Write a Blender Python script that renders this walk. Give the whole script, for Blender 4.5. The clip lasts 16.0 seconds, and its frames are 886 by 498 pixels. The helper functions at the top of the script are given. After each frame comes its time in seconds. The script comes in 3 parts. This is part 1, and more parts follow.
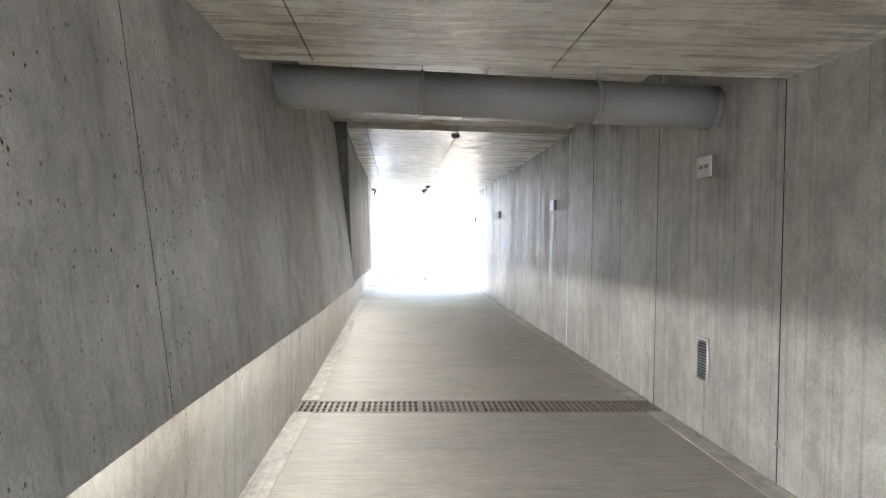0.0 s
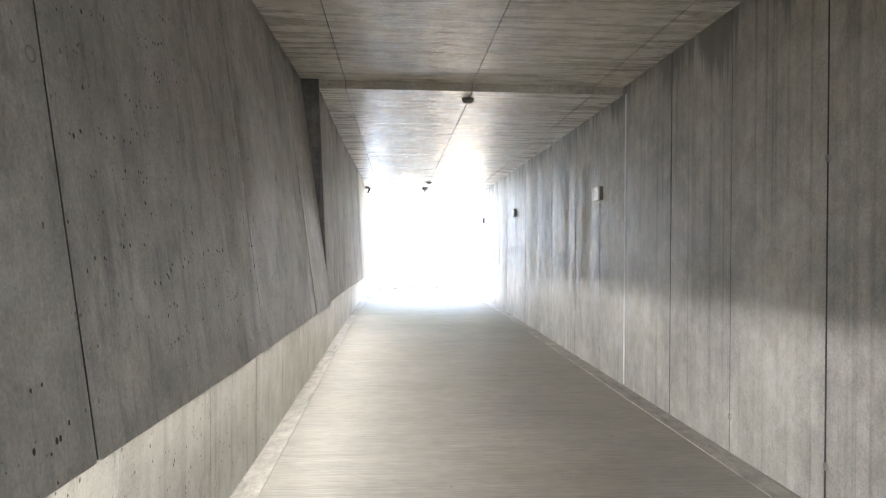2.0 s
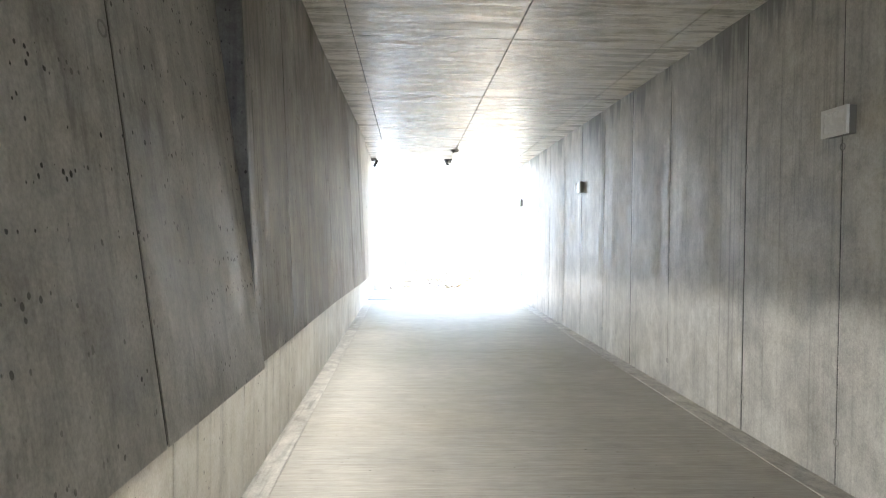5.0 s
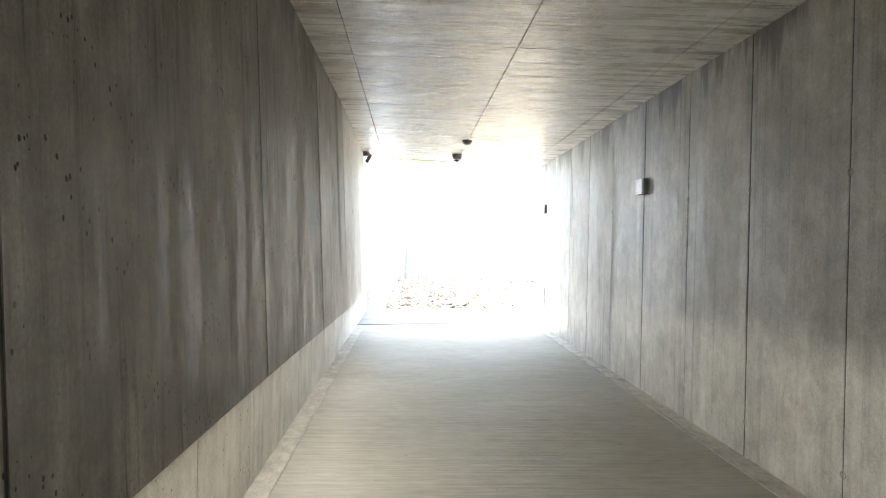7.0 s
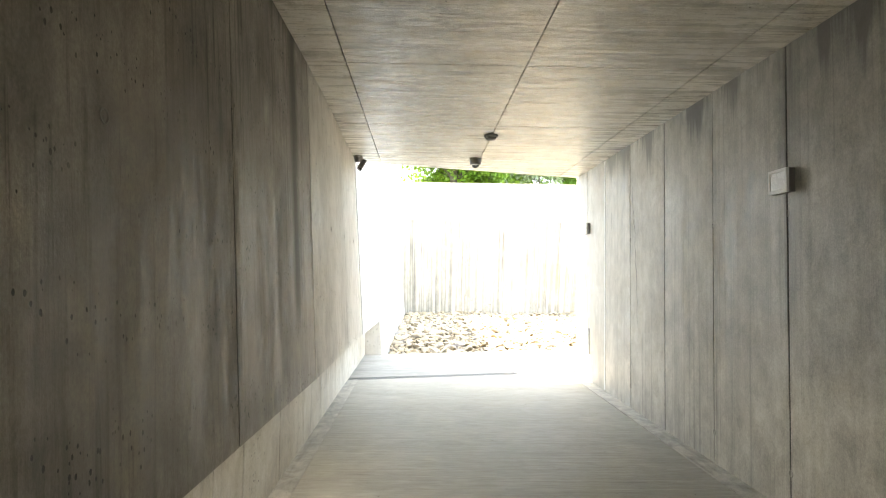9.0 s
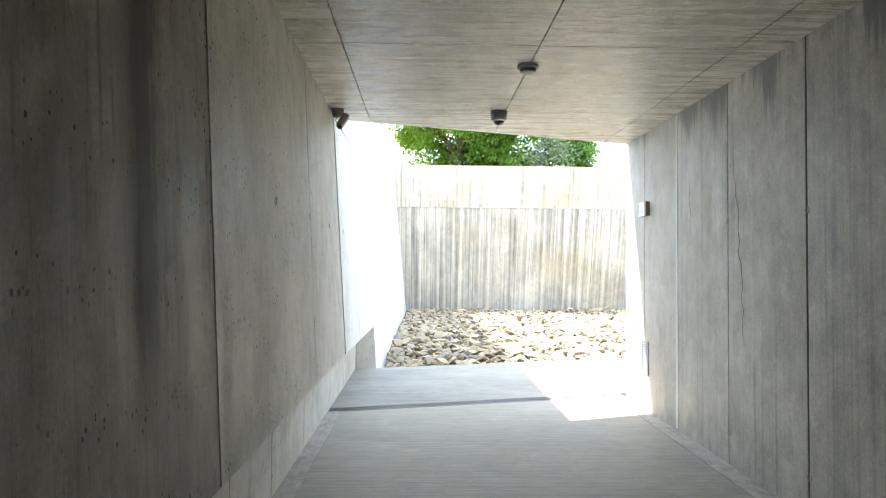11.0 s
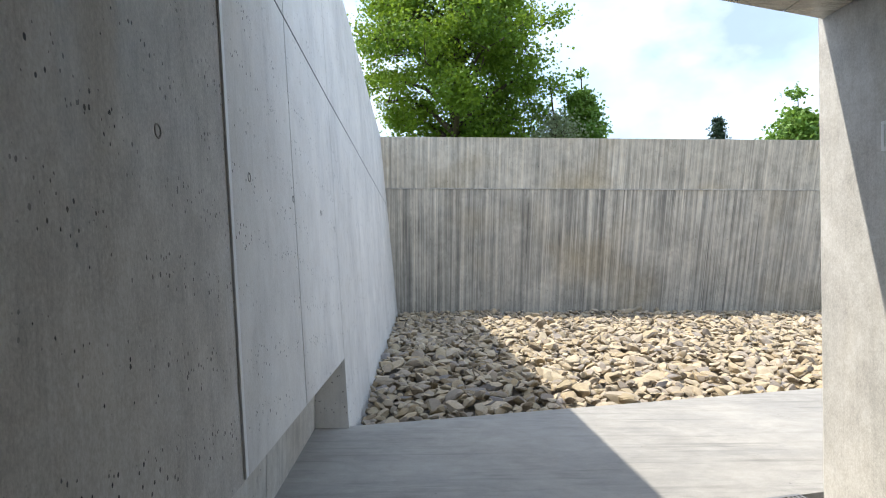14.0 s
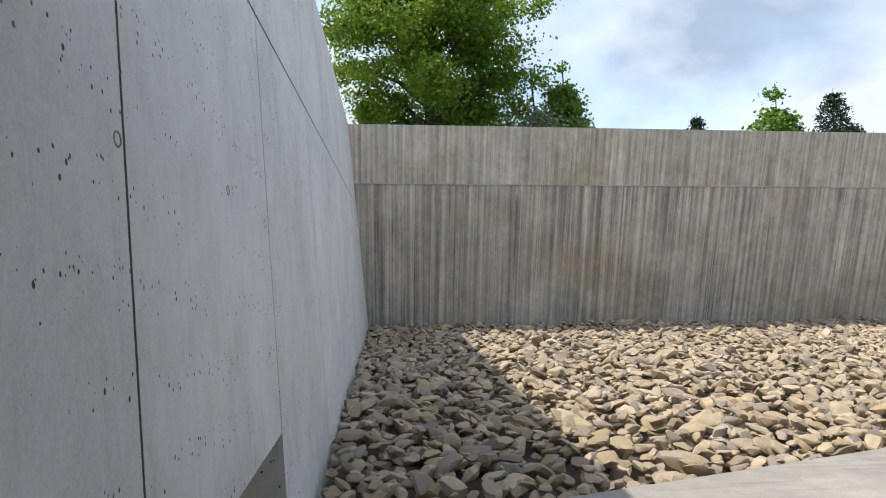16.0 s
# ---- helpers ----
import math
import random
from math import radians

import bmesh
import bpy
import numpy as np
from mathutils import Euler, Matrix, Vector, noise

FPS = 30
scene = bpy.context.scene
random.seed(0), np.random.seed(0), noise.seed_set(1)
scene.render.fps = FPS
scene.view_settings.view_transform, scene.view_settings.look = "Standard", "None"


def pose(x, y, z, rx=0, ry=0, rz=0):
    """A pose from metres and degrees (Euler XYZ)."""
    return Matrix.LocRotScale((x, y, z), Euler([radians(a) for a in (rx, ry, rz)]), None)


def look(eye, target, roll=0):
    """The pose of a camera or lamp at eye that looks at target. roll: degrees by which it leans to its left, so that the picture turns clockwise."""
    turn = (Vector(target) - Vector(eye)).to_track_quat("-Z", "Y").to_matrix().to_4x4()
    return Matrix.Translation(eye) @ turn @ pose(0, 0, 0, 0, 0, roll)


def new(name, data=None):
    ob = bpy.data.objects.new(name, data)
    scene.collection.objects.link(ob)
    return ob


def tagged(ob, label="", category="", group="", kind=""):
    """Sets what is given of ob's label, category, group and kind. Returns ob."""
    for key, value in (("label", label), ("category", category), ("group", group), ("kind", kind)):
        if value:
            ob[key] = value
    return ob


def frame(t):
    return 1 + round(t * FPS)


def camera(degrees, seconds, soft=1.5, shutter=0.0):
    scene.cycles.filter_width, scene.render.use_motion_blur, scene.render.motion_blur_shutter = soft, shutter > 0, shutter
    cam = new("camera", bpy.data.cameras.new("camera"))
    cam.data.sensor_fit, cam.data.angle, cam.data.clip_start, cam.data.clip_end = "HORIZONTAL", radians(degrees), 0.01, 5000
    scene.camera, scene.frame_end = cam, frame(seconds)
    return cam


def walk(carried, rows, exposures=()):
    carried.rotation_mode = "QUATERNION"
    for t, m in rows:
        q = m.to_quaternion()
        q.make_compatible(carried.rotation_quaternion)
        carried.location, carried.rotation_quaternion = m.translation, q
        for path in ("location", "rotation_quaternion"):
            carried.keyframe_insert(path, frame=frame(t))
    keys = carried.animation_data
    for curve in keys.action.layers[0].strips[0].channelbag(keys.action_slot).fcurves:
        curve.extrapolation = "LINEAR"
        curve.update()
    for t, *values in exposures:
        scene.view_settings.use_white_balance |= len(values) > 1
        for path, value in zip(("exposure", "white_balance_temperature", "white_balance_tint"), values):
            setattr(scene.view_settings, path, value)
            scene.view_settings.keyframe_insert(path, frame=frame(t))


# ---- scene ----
cam = camera(73.0, 16.0, soft=1.1)
PATH = [
    (0, (-0.139, 0.609, 1.416), (-0.004, 2.604, 1.387), 1.0),
    (0.5, (-0.162, 1.172, 1.408), (-0.024, 3.167, 1.382), 0.8),
    (1, (-0.146, 1.732, 1.405), (-0.001, 3.726, 1.388), 0.4),
    (1.5, (-0.116, 2.268, 1.383), (0.024, 4.263, 1.37), 0.2),
    (2, (-0.08, 2.808, 1.359), (0.053, 4.803, 1.352), 0.4),
    (2.5, (-0.074, 3.346, 1.335), (0.047, 5.343, 1.329), 0.3),
    (3, (-0.066, 3.876, 1.309), (0.036, 5.873, 1.3), 0.4),
    (3.5, (-0.086, 4.401, 1.285), (-0.008, 6.399, 1.266), 0.6),
    (6, (-0.209, 7.398, 1.363), (-0.1, 9.395, 1.323), 0.7),
    (6.5, (-0.189, 7.905, 1.382), (-0.086, 9.902, 1.362), 1.0),
    (7, (-0.163, 8.45, 1.4), (-0.074, 10.448, 1.389), 1.2),
    (7.5, (-0.157, 9.06, 1.399), (-0.083, 11.058, 1.402), 1.3),
    (8, (-0.144, 9.604, 1.403), (-0.078, 11.603, 1.434), 1.1),
    (8.5, (-0.139, 10.166, 1.417), (-0.077, 12.164, 1.483), 0.9),
    (9, (-0.132, 10.697, 1.428), (-0.078, 12.694, 1.512), 0.7),
    (11.5, (-0.192, 13.282, 1.482), (-0.15, 15.282, 1.526), 0.3),
    (12, (-0.242, 13.866, 1.479), (-0.206, 15.865, 1.514), -0.0),
    (12.5, (-0.266, 14.43, 1.463), (-0.221, 16.429, 1.494), -0.2),
    (13, (-0.285, 14.984, 1.463), (-0.221, 16.983, 1.5), -0.3),
    (13.5, (-0.266, 15.539, 1.459), (-0.189, 17.537, 1.504), -0.3),
    (14, (-0.29, 16.075, 1.454), (-0.212, 18.073, 1.491), -0.0),
    (14.5, (-0.29, 16.534, 1.451), (-0.203, 18.532, 1.473), 0.0),
    (15, (-0.31, 17.055, 1.445), (-0.205, 19.052, 1.467), 0.1),
    (15.5, (-0.333, 17.541, 1.482), (-0.197, 19.536, 1.514), -0.1),
    (16, (-0.362, 18.022, 1.501), (-0.187, 20.014, 1.55), -0.2),
]
EXPO = [(0, 5.85, 6350, 12), (3.5, 6.0, 6350, 12), (6, 5.75, 6450, 8), (7, 5.5, 6800, 8), (8, 5.15, 7400, 7), (9, 4.95, 7800, 7), (11.5, 3.8, 6700, 6), (12.5, 3.15, 6550, 7), (13.5, 2.55, 6550, 8), (14, 2.25, 6600, 9), (14.5, 1.98, 6700, 9), (15, 1.8, 6800, 11), (16, 1.72, 6950, 11)]
walk(cam, [(t, look(eye, target, roll)) for t, eye, target, roll in PATH], EXPO)

# ---- world and sun ----
SUN = Vector((-0.522, 0.10, 1.0)).normalized()      # towards the sun
world = bpy.data.worlds.new("sky")
scene.world = world
world.use_nodes = True
wn, wl = world.node_tree.nodes, world.node_tree.links
wn.clear()
sky = wn.new("ShaderNodeTexSky")
sky.sky_type, sky.sun_disc = "NISHITA", False
sky.sun_elevation = math.asin(SUN.z)
sky.sun_rotation = math.atan2(SUN.x, SUN.y)
sky.air_density, sky.dust_density = 1.0, 1.5
co = wn.new("ShaderNodeTexCoord")
mp = wn.new("ShaderNodeMapping")
mp.inputs["Scale"].default_value = (1.6, 1.6, 2.6)
mp.inputs["Location"].default_value = (0.35, 0.2, 0.1)
cl = wn.new("ShaderNodeTexNoise")
cl.inputs["Scale"].default_value, cl.inputs["Detail"].default_value, cl.inputs["Roughness"].default_value = 1.7, 7, 0.52
rp = wn.new("ShaderNodeValToRGB")
rp.color_ramp.elements[0].position, rp.color_ramp.elements[1].position = 0.44, 0.60
rp.color_ramp.elements[0].color, rp.color_ramp.elements[1].color = (0.50, 0.50, 0.50, 1), (0.97, 0.97, 0.97, 1)
mx = wn.new("ShaderNodeMix")
mx.data_type = "RGBA"
shade = wn.new("ShaderNodeTexNoise")
shade.inputs["Scale"].default_value, shade.inputs["Detail"].default_value = 2.6, 6
tone = wn.new("ShaderNodeValToRGB")
tone.color_ramp.elements[0].position, tone.color_ramp.elements[1].position = 0.42, 0.62
tone.color_ramp.elements[0].color, tone.color_ramp.elements[1].color = (0.29, 0.38, 0.52, 1), (0.57, 0.645, 0.76, 1)
lift = wn.new("ShaderNodeVectorMath")
lift.operation = "SCALE"
lift.inputs["Scale"].default_value = 4.3
bg = wn.new("ShaderNodeBackground")
bg.inputs["Strength"].default_value = 0.11
wo = wn.new("ShaderNodeOutputWorld")
wl.new(co.outputs["Generated"], mp.inputs["Vector"])
wl.new(mp.outputs["Vector"], cl.inputs["Vector"])
wl.new(mp.outputs["Vector"], shade.inputs["Vector"])
wl.new(shade.outputs["Fac"], tone.inputs["Fac"])
wl.new(tone.outputs["Color"], lift.inputs[0])
wl.new(lift.outputs["Vector"], mx.inputs["B"])
wl.new(cl.outputs["Fac"], rp.inputs["Fac"])
wl.new(rp.outputs["Color"], mx.inputs["Factor"])
wl.new(sky.outputs["Color"], mx.inputs["A"])
wl.new(mx.outputs["Result"], bg.inputs["Color"])
wl.new(bg.outputs["Background"], wo.inputs["Surface"])

sun_data = bpy.data.lights.new("sun", "SUN")
sun_data.energy, sun_data.angle, sun_data.color = 1.42, radians(0.55), (1.0, 0.95, 0.87)
sun = new("sun", sun_data)
sun.matrix_world = look(SUN * 60, (0, 0, 0))


# warm light strips hidden behind the lip of the left wall, turned towards the floor and the far wall
for a, b in (((-5.0, -0.965, 0.845), (2.5, -0.955, 0.842)), ((2.5, -0.955, 0.842), (8.5, -0.885, 0.796)), ((8.7, -0.925, 0.793), (12.5, -0.975, 0.734)), ((12.5, -0.985, 0.734), (15.5, -0.995, 0.687))):
    a, b = Vector((a[1], a[0], a[2])), Vector((b[1], b[0], b[2]))
    strip_data = bpy.data.lights.new("light_strip", "AREA")
    strip_data.shape, strip_data.size, strip_data.size_y = "RECTANGLE", 0.012, (b - a).length
    strip_data.energy, strip_data.color = 0.175 * (b - a).length * (1.0 if b.y < 13 else 0.6), (1.0, 0.975, 0.93)
    strip = new("light_strip", strip_data)
    along_y = (b - a).normalized()
    out = Vector((-0.87, 0, 0.5))
    out = (out - along_y * out.dot(along_y)).normalized()
    side = along_y.cross(out)
    strip.matrix_world = Matrix.Translation((a + b) / 2) @ Matrix((side, along_y, out)).transposed().to_4x4()


# ---- materials ----
def nodes_of(name):
    m = bpy.data.materials.new(name)
    m.use_nodes = True
    return m, m.node_tree.nodes, m.node_tree.links, m.node_tree.nodes["Principled BSDF"]


def noise_tex(n, l, vec, scale, detail=4, rough=0.55, distortion=0.0):
    t = n.new("ShaderNodeTexNoise")
    t.inputs["Scale"].default_value, t.inputs["Detail"].default_value = scale, detail
    t.inputs["Roughness"].default_value, t.inputs["Distortion"].default_value = rough, distortion
    l.new(vec, t.inputs["Vector"])
    return t.outputs["Fac"]


def ramp(n, l, fac, p0, p1, c0=0.0, c1=1.0):
    r = n.new("ShaderNodeMapRange")
    r.inputs["From Min"].default_value, r.inputs["From Max"].default_value = p0, p1
    r.inputs["To Min"].default_value, r.inputs["To Max"].default_value = c0, c1
    l.new(fac, r.inputs["Value"])
    return r.outputs["Result"]


def calc(n, l, op, a, b):
    m = n.new("ShaderNodeMath")
    m.operation = op
    for i, v in enumerate((a, b)):
        if isinstance(v, (int, float)):
            m.inputs[i].default_value = v
        else:
            l.new(v, m.inputs[i])
    return m.outputs[0]


def tint(n, l, fac, a, b, mode="MIX"):
    m = n.new("ShaderNodeMix")
    m.data_type, m.blend_type = "RGBA", mode
    for key, v in (("Factor", fac), ("A", a), ("B", b)):
        if isinstance(v, (int, float)):
            m.inputs[key].default_value = v
        elif isinstance(v, tuple):
            m.inputs[key].default_value = (*v, 1)
        else:
            l.new(v, m.inputs[key])
    return m.outputs["Result"]


def coords(n, l, scale=(1, 1, 1), loc=(0, 0, 0), rot=(0, 0, 0)):
    c, m = n.new("ShaderNodeTexCoord"), n.new("ShaderNodeMapping")
    m.inputs["Scale"].default_value, m.inputs["Location"].default_value, m.inputs["Rotation"].default_value = scale, loc, rot
    l.new(c.outputs["Object"], m.inputs["Vector"])
    return m.outputs["Vector"]


def concrete(name, light, dark, streak=(6, 6, 0.35), streak_amount=0.36, rough=0.6, holes=0.5, fine=(105, 105, 80), relief=0.25, stain=(0.16, 0.13, 0.09), stain_amount=0.25, shift=0.0, drips=0.0, mottle=0.6, thin_amount=0.5):
    """Cast concrete: cloudy patches, runs along one way, dark streaks, blow holes and a fine grain."""
    m, n, l, b = nodes_of(name)
    plain, runs = coords(n, l, loc=(shift, shift, shift)), coords(n, l, streak, (shift, shift, 0))
    cloud = ramp(n, l, noise_tex(n, l, plain, 0.85, 6, 0.62, 0.8), 0.38, 0.63)
    run = ramp(n, l, noise_tex(n, l, runs, 1.0, 6, 0.66), 0.37, 0.64)
    tall = ramp(n, l, noise_tex(n, l, coords(n, l, tuple(1.0 if s > 1.2 else 0.6 for s in streak), (shift + 5, shift, 1)), 1.1, 5, 0.58, 0.5), 0.36, 0.66)
    some = ramp(n, l, noise_tex(n, l, plain, 0.55, 3), 0.42, 0.6, 0.25, 1.0)
    soft = calc(n, l, "ADD", calc(n, l, "MULTIPLY", cloud, 0.45), calc(n, l, "MULTIPLY", tall, 0.55))
    weight = calc(n, l, "MAXIMUM", calc(n, l, "MULTIPLY", some, streak_amount), max(0.0, streak_amount - 0.25))
    mixv = calc(n, l, "ADD", calc(n, l, "MULTIPLY", soft, calc(n, l, "SUBTRACT", 1.0, weight)), calc(n, l, "MULTIPLY", run, weight))
    # sharper narrow runs only where the patches let them
    thin = ramp(n, l, noise_tex(n, l, coords(n, l, tuple(4.2 * s if s > 1.2 else s for s in streak)), 1.0, 3, 0.7), 0.52, 0.66)
    col = tint(n, l, mixv, dark, light)
    col = tint(n, l, calc(n, l, "MULTIPLY", calc(n, l, "MULTIPLY", thin, calc(n, l, "SUBTRACT", 1.1, tall)), thin_amount), col, tuple(0.5 * v for v in dark))
    warm = ramp(n, l, noise_tex(n, l, plain, 0.45, 3), 0.5, 0.72)
    col = tint(n, l, calc(n, l, "MULTIPLY", warm, stain_amount), col, stain)
    grain = noise_tex(n, l, coords(n, l, fine), 1.0, 5, 0.7)
    col = tint(n, l, 0.42, col, tint(n, l, ramp(n, l, grain, 0.3, 0.7), (0.25, 0.25, 0.25), (0.75, 0.75, 0.75)), "OVERLAY")
    v = n.new("ShaderNodeTexVoronoi")
    v.inputs["Scale"].default_value = 64.0
    l.new(coords(n, l, (1, 1, 0.7), (3 + shift, 1, 2)), v.inputs["Vector"])
    pick = n.new("ShaderNodeSeparateColor")
    l.new(v.outputs["Color"], pick.inputs[0])
    size = ramp(n, l, calc(n, l, "POWER", pick.outputs[0], 3.6), 1 - 0.9 * holes, 1.0, 0.0, 0.42)
    hole = ramp(n, l, calc(n, l, "SUBTRACT", size, calc(n, l, "ADD", v.outputs["Distance"], calc(n, l, "MULTIPLY", grain, 0.25))), -0.10, -0.04)
    where = ramp(n, l, noise_tex(n, l, plain, 2.1, 4), 0.34, 0.52)
    hole = calc(n, l, "MULTIPLY", hole, where)
    col = tint(n, l, calc(n, l, "MULTIPLY", hole, 0.97), col, tuple(0.05 * v for v in dark))
    mott = noise_tex(n, l, coords(n, l, tuple(1.0 if s > 1.2 else 0.7 for s in streak), (7 + shift, 2, 5)), 7.0, 8, 0.74, 0.3)
    col = tint(n, l, mottle, col, tint(n, l, ramp(n, l, mott, 0.33, 0.67), (0.22, 0.22, 0.22), (0.76, 0.76, 0.76)), "OVERLAY")
    if drips:
        xyz = n.new("ShaderNodeSeparateXYZ")
        l.new(coords(n, l), xyz.inputs[0])
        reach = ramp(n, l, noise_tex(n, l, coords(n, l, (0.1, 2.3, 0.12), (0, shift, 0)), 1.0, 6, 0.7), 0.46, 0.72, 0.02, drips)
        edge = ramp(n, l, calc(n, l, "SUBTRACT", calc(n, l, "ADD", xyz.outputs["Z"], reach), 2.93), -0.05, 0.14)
        # a wet run down one leaking joint
        off = calc(n, l, "ABSOLUTE", calc(n, l, "SUBTRACT", calc(n, l, "ADD", xyz.outputs["Y"], calc(n, l, "MULTIPLY", mott, 0.16)), 14.42), 0.0)
        band = calc(n, l, "MULTIPLY", ramp(n, l, off, 0.04, 0.15, 1.0, 0.0), calc(n, l, "MULTIPLY", ramp(n, l, xyz.outputs["Z"], 0.95, 1.35), ramp(n, l, run, 0.15, 0.5, 0.35, 1.0)))
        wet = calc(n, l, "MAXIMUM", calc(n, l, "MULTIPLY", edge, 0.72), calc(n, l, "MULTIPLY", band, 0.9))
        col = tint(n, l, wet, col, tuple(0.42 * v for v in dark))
    l.new(col, b.inputs["Base Color"])
    l.new(ramp(n, l, calc(n, l, "ADD", calc(n, l, "MULTIPLY", run, 0.6), calc(n, l, "MULTIPLY", grain, 0.4)), 0.2, 0.8, rough - 0.13, rough + 0.15), b.inputs["Roughness"])
    bump = n.new("ShaderNodeBump")
    bump.inputs["Strength"].default_value, bump.inputs["Distance"].default_value = relief, 0.012
    h = calc(n, l, "SUBTRACT", calc(n, l, "ADD", calc(n, l, "MULTIPLY", grain, 0.35), calc(n, l, "MULTIPLY", run, 0.5)), calc(n, l, "MULTIPLY", hole, 1.6))
    l.new(h, bump.inputs["Height"])
    l.new(bump.outputs["Normal"], b.inputs["Normal"])
    return m


def painted(name, colour, rough=0.4, metal=0.0, spread=0.12, scale=30.0):
    m, n, l, b = nodes_of(name)
    f = noise_tex(n, l, coords(n, l), scale, 5, 0.65)
    f2 = noise_tex(n, l, coords(n, l), scale / 9, 3)
    v = ramp(n, l, calc(n, l, "ADD", calc(n, l, "MULTIPLY", f, 0.4), calc(n, l, "MULTIPLY", f2, 0.6)), 0.3, 0.7)
    l.new(tint(n, l, v, tuple(c * (1 - spread) for c in colour), tuple(min(1, c * (1 + spread)) for c in colour)), b.inputs["Base Color"])
    l.new(ramp(n, l, f, 0.3, 0.7, rough - 0.06, rough + 0.1), b.inputs["Roughness"])
    b.inputs["Metallic"].default_value = metal
    return m


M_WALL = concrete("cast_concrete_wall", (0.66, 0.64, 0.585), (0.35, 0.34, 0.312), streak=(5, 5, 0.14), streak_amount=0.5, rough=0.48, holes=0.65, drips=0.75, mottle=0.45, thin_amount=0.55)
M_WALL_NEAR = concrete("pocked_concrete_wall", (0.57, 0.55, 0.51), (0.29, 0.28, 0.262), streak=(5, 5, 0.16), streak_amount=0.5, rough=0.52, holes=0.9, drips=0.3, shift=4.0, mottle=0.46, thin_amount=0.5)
# stained, with the base darkened further to hold this stretch in shade
M_WALL_DARK = concrete("damp_stained_shaded_concrete_wall", (0.45, 0.417, 0.367), (0.115, 0.105, 0.09), streak=(7, 7, 0.2), streak_amount=0.55, rough=0.6, holes=0.85, drips=0.45, shift=4.0, thin_amount=0.7, stain=(0.13, 0.095, 0.058), stain_amount=0.5, mottle=0.5)
M_WALL_MOUTH = concrete("pitted_concrete_wall", (0.66, 0.635, 0.585), (0.42, 0.405, 0.375), streak_amount=0.22, thin_amount=0.2, mottle=0.35, rough=0.6, holes=1.0, drips=0.3, shift=9.0)
# rough dark grey whose depth paints the shade on the step's return
M_RETURN_SHADE = concrete("dark_return_shade", (0.20, 0.195, 0.19), (0.10, 0.098, 0.095), streak=(9, 9, 0.6), rough=0.75, holes=0.9, mottle=0.8)
M_PLINTH = concrete("pale_concrete_plinth", (0.72, 0.69, 0.62), (0.50, 0.48, 0.43), streak=(3, 3, 0.35), holes=0.25, stain=(0.30, 0.24, 0.16), stain_amount=0.55, streak_amount=0.45, thin_amount=0.45, mottle=0.4)
M_CEIL = concrete("board_marked_concrete_ceiling", (0.80, 0.765, 0.68), (0.50, 0.475, 0.415), streak=(1.3, 13, 13), streak_amount=0.55, rough=0.28, holes=0.12, relief=0.55, stain=(0.30, 0.25, 0.15), stain_amount=0.45)
M_FLOOR = concrete("broomed_concrete_floor", (0.46, 0.43, 0.37), (0.31, 0.288, 0.248), streak=(0.5, 26, 26), rough=0.6, holes=0.05, mottle=0.18, streak_amount=0.8, fine=(5, 90, 90), relief=0.4, stain=(0.28, 0.22, 0.13))
M_SLAB = concrete("smooth_concrete_slab", (0.36, 0.343, 0.312), (0.255, 0.245, 0.228), streak=(0.8, 3, 3), rough=0.7, holes=0.03, mottle=0.25, stain_amount=0.2, stain=(0.24, 0.20, 0.14))
M_KERB = concrete("trowelled_concrete_margin", (0.55, 0.52, 0.46), (0.40, 0.38, 0.34), streak=(4, 0.8, 4), holes=0.05, rough=0.7)
M_BACK = concrete("striated_concrete_wall", (0.76, 0.70, 0.585), (0.19, 0.178, 0.157), streak=(10, 0.1, 0.13), thin_amount=0.85, streak_amount=0.9, holes=0.6, rough=0.75, relief=0.5, mottle=0.32, stain=(0.40, 0.30, 0.16), stain_amount=0.4)
M_BACK_UPPER = concrete("pale_striated_concrete_wall", (0.80, 0.73, 0.60), (0.27, 0.248, 0.205), streak=(12, 0.1, 0.22), thin_amount=0.7, streak_amount=0.85, holes=0.4, rough=0.75, relief=0.5, mottle=0.35, stain=(0.46, 0.35, 0.18), stain_amount=0.5, shift=3.0)
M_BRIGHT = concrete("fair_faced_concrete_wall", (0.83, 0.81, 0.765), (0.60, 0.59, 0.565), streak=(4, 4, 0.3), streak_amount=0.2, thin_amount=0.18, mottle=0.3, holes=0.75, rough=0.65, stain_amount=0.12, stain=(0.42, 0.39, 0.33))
M_JOINT = painted("joint_shadow_sealant", (0.07, 0.068, 0.065), 0.8)
M_PIPE = painted("grey_duct_paint", (0.30, 0.29, 0.28), 0.45, 0.0, 0.06, 12)
M_STEEL = painted("galvanised_steel", (0.52, 0.53, 0.54), 0.38, 0.85, 0.12, 40)
M_DRAIN = painted("dull_drain_steel", (0.22, 0.22, 0.22), 0.55, 0.4, 0.2, 35)
M_GRATE = painted("worn_cast_iron", (0.26, 0.225, 0.19), 0.6, 0.1, 0.25, 35)
# near black paints the shade of the drain channels and vent openings
M_RECESS = painted("recess_shade_black", (0.02, 0.019, 0.018), 0.9)
M_WHITE = painted("white_plastic", (0.84, 0.84, 0.83), 0.4, 0.0, 0.04)
M_LENS = painted("lamp_diffuser", (0.90, 0.90, 0.90), 0.25, 0.0, 0.04)
M_GREY = painted("grey_camera_housing", (0.23, 0.22, 0.21), 0.45, 0.0, 0.06)
M_BLACK = painted("smoked_dome", (0.012, 0.012, 0.014), 0.08, 0.0, 0.05)
M_PLUG = painted("cement_plug", (0.30, 0.29, 0.27), 0.8, 0.0, 0.2)
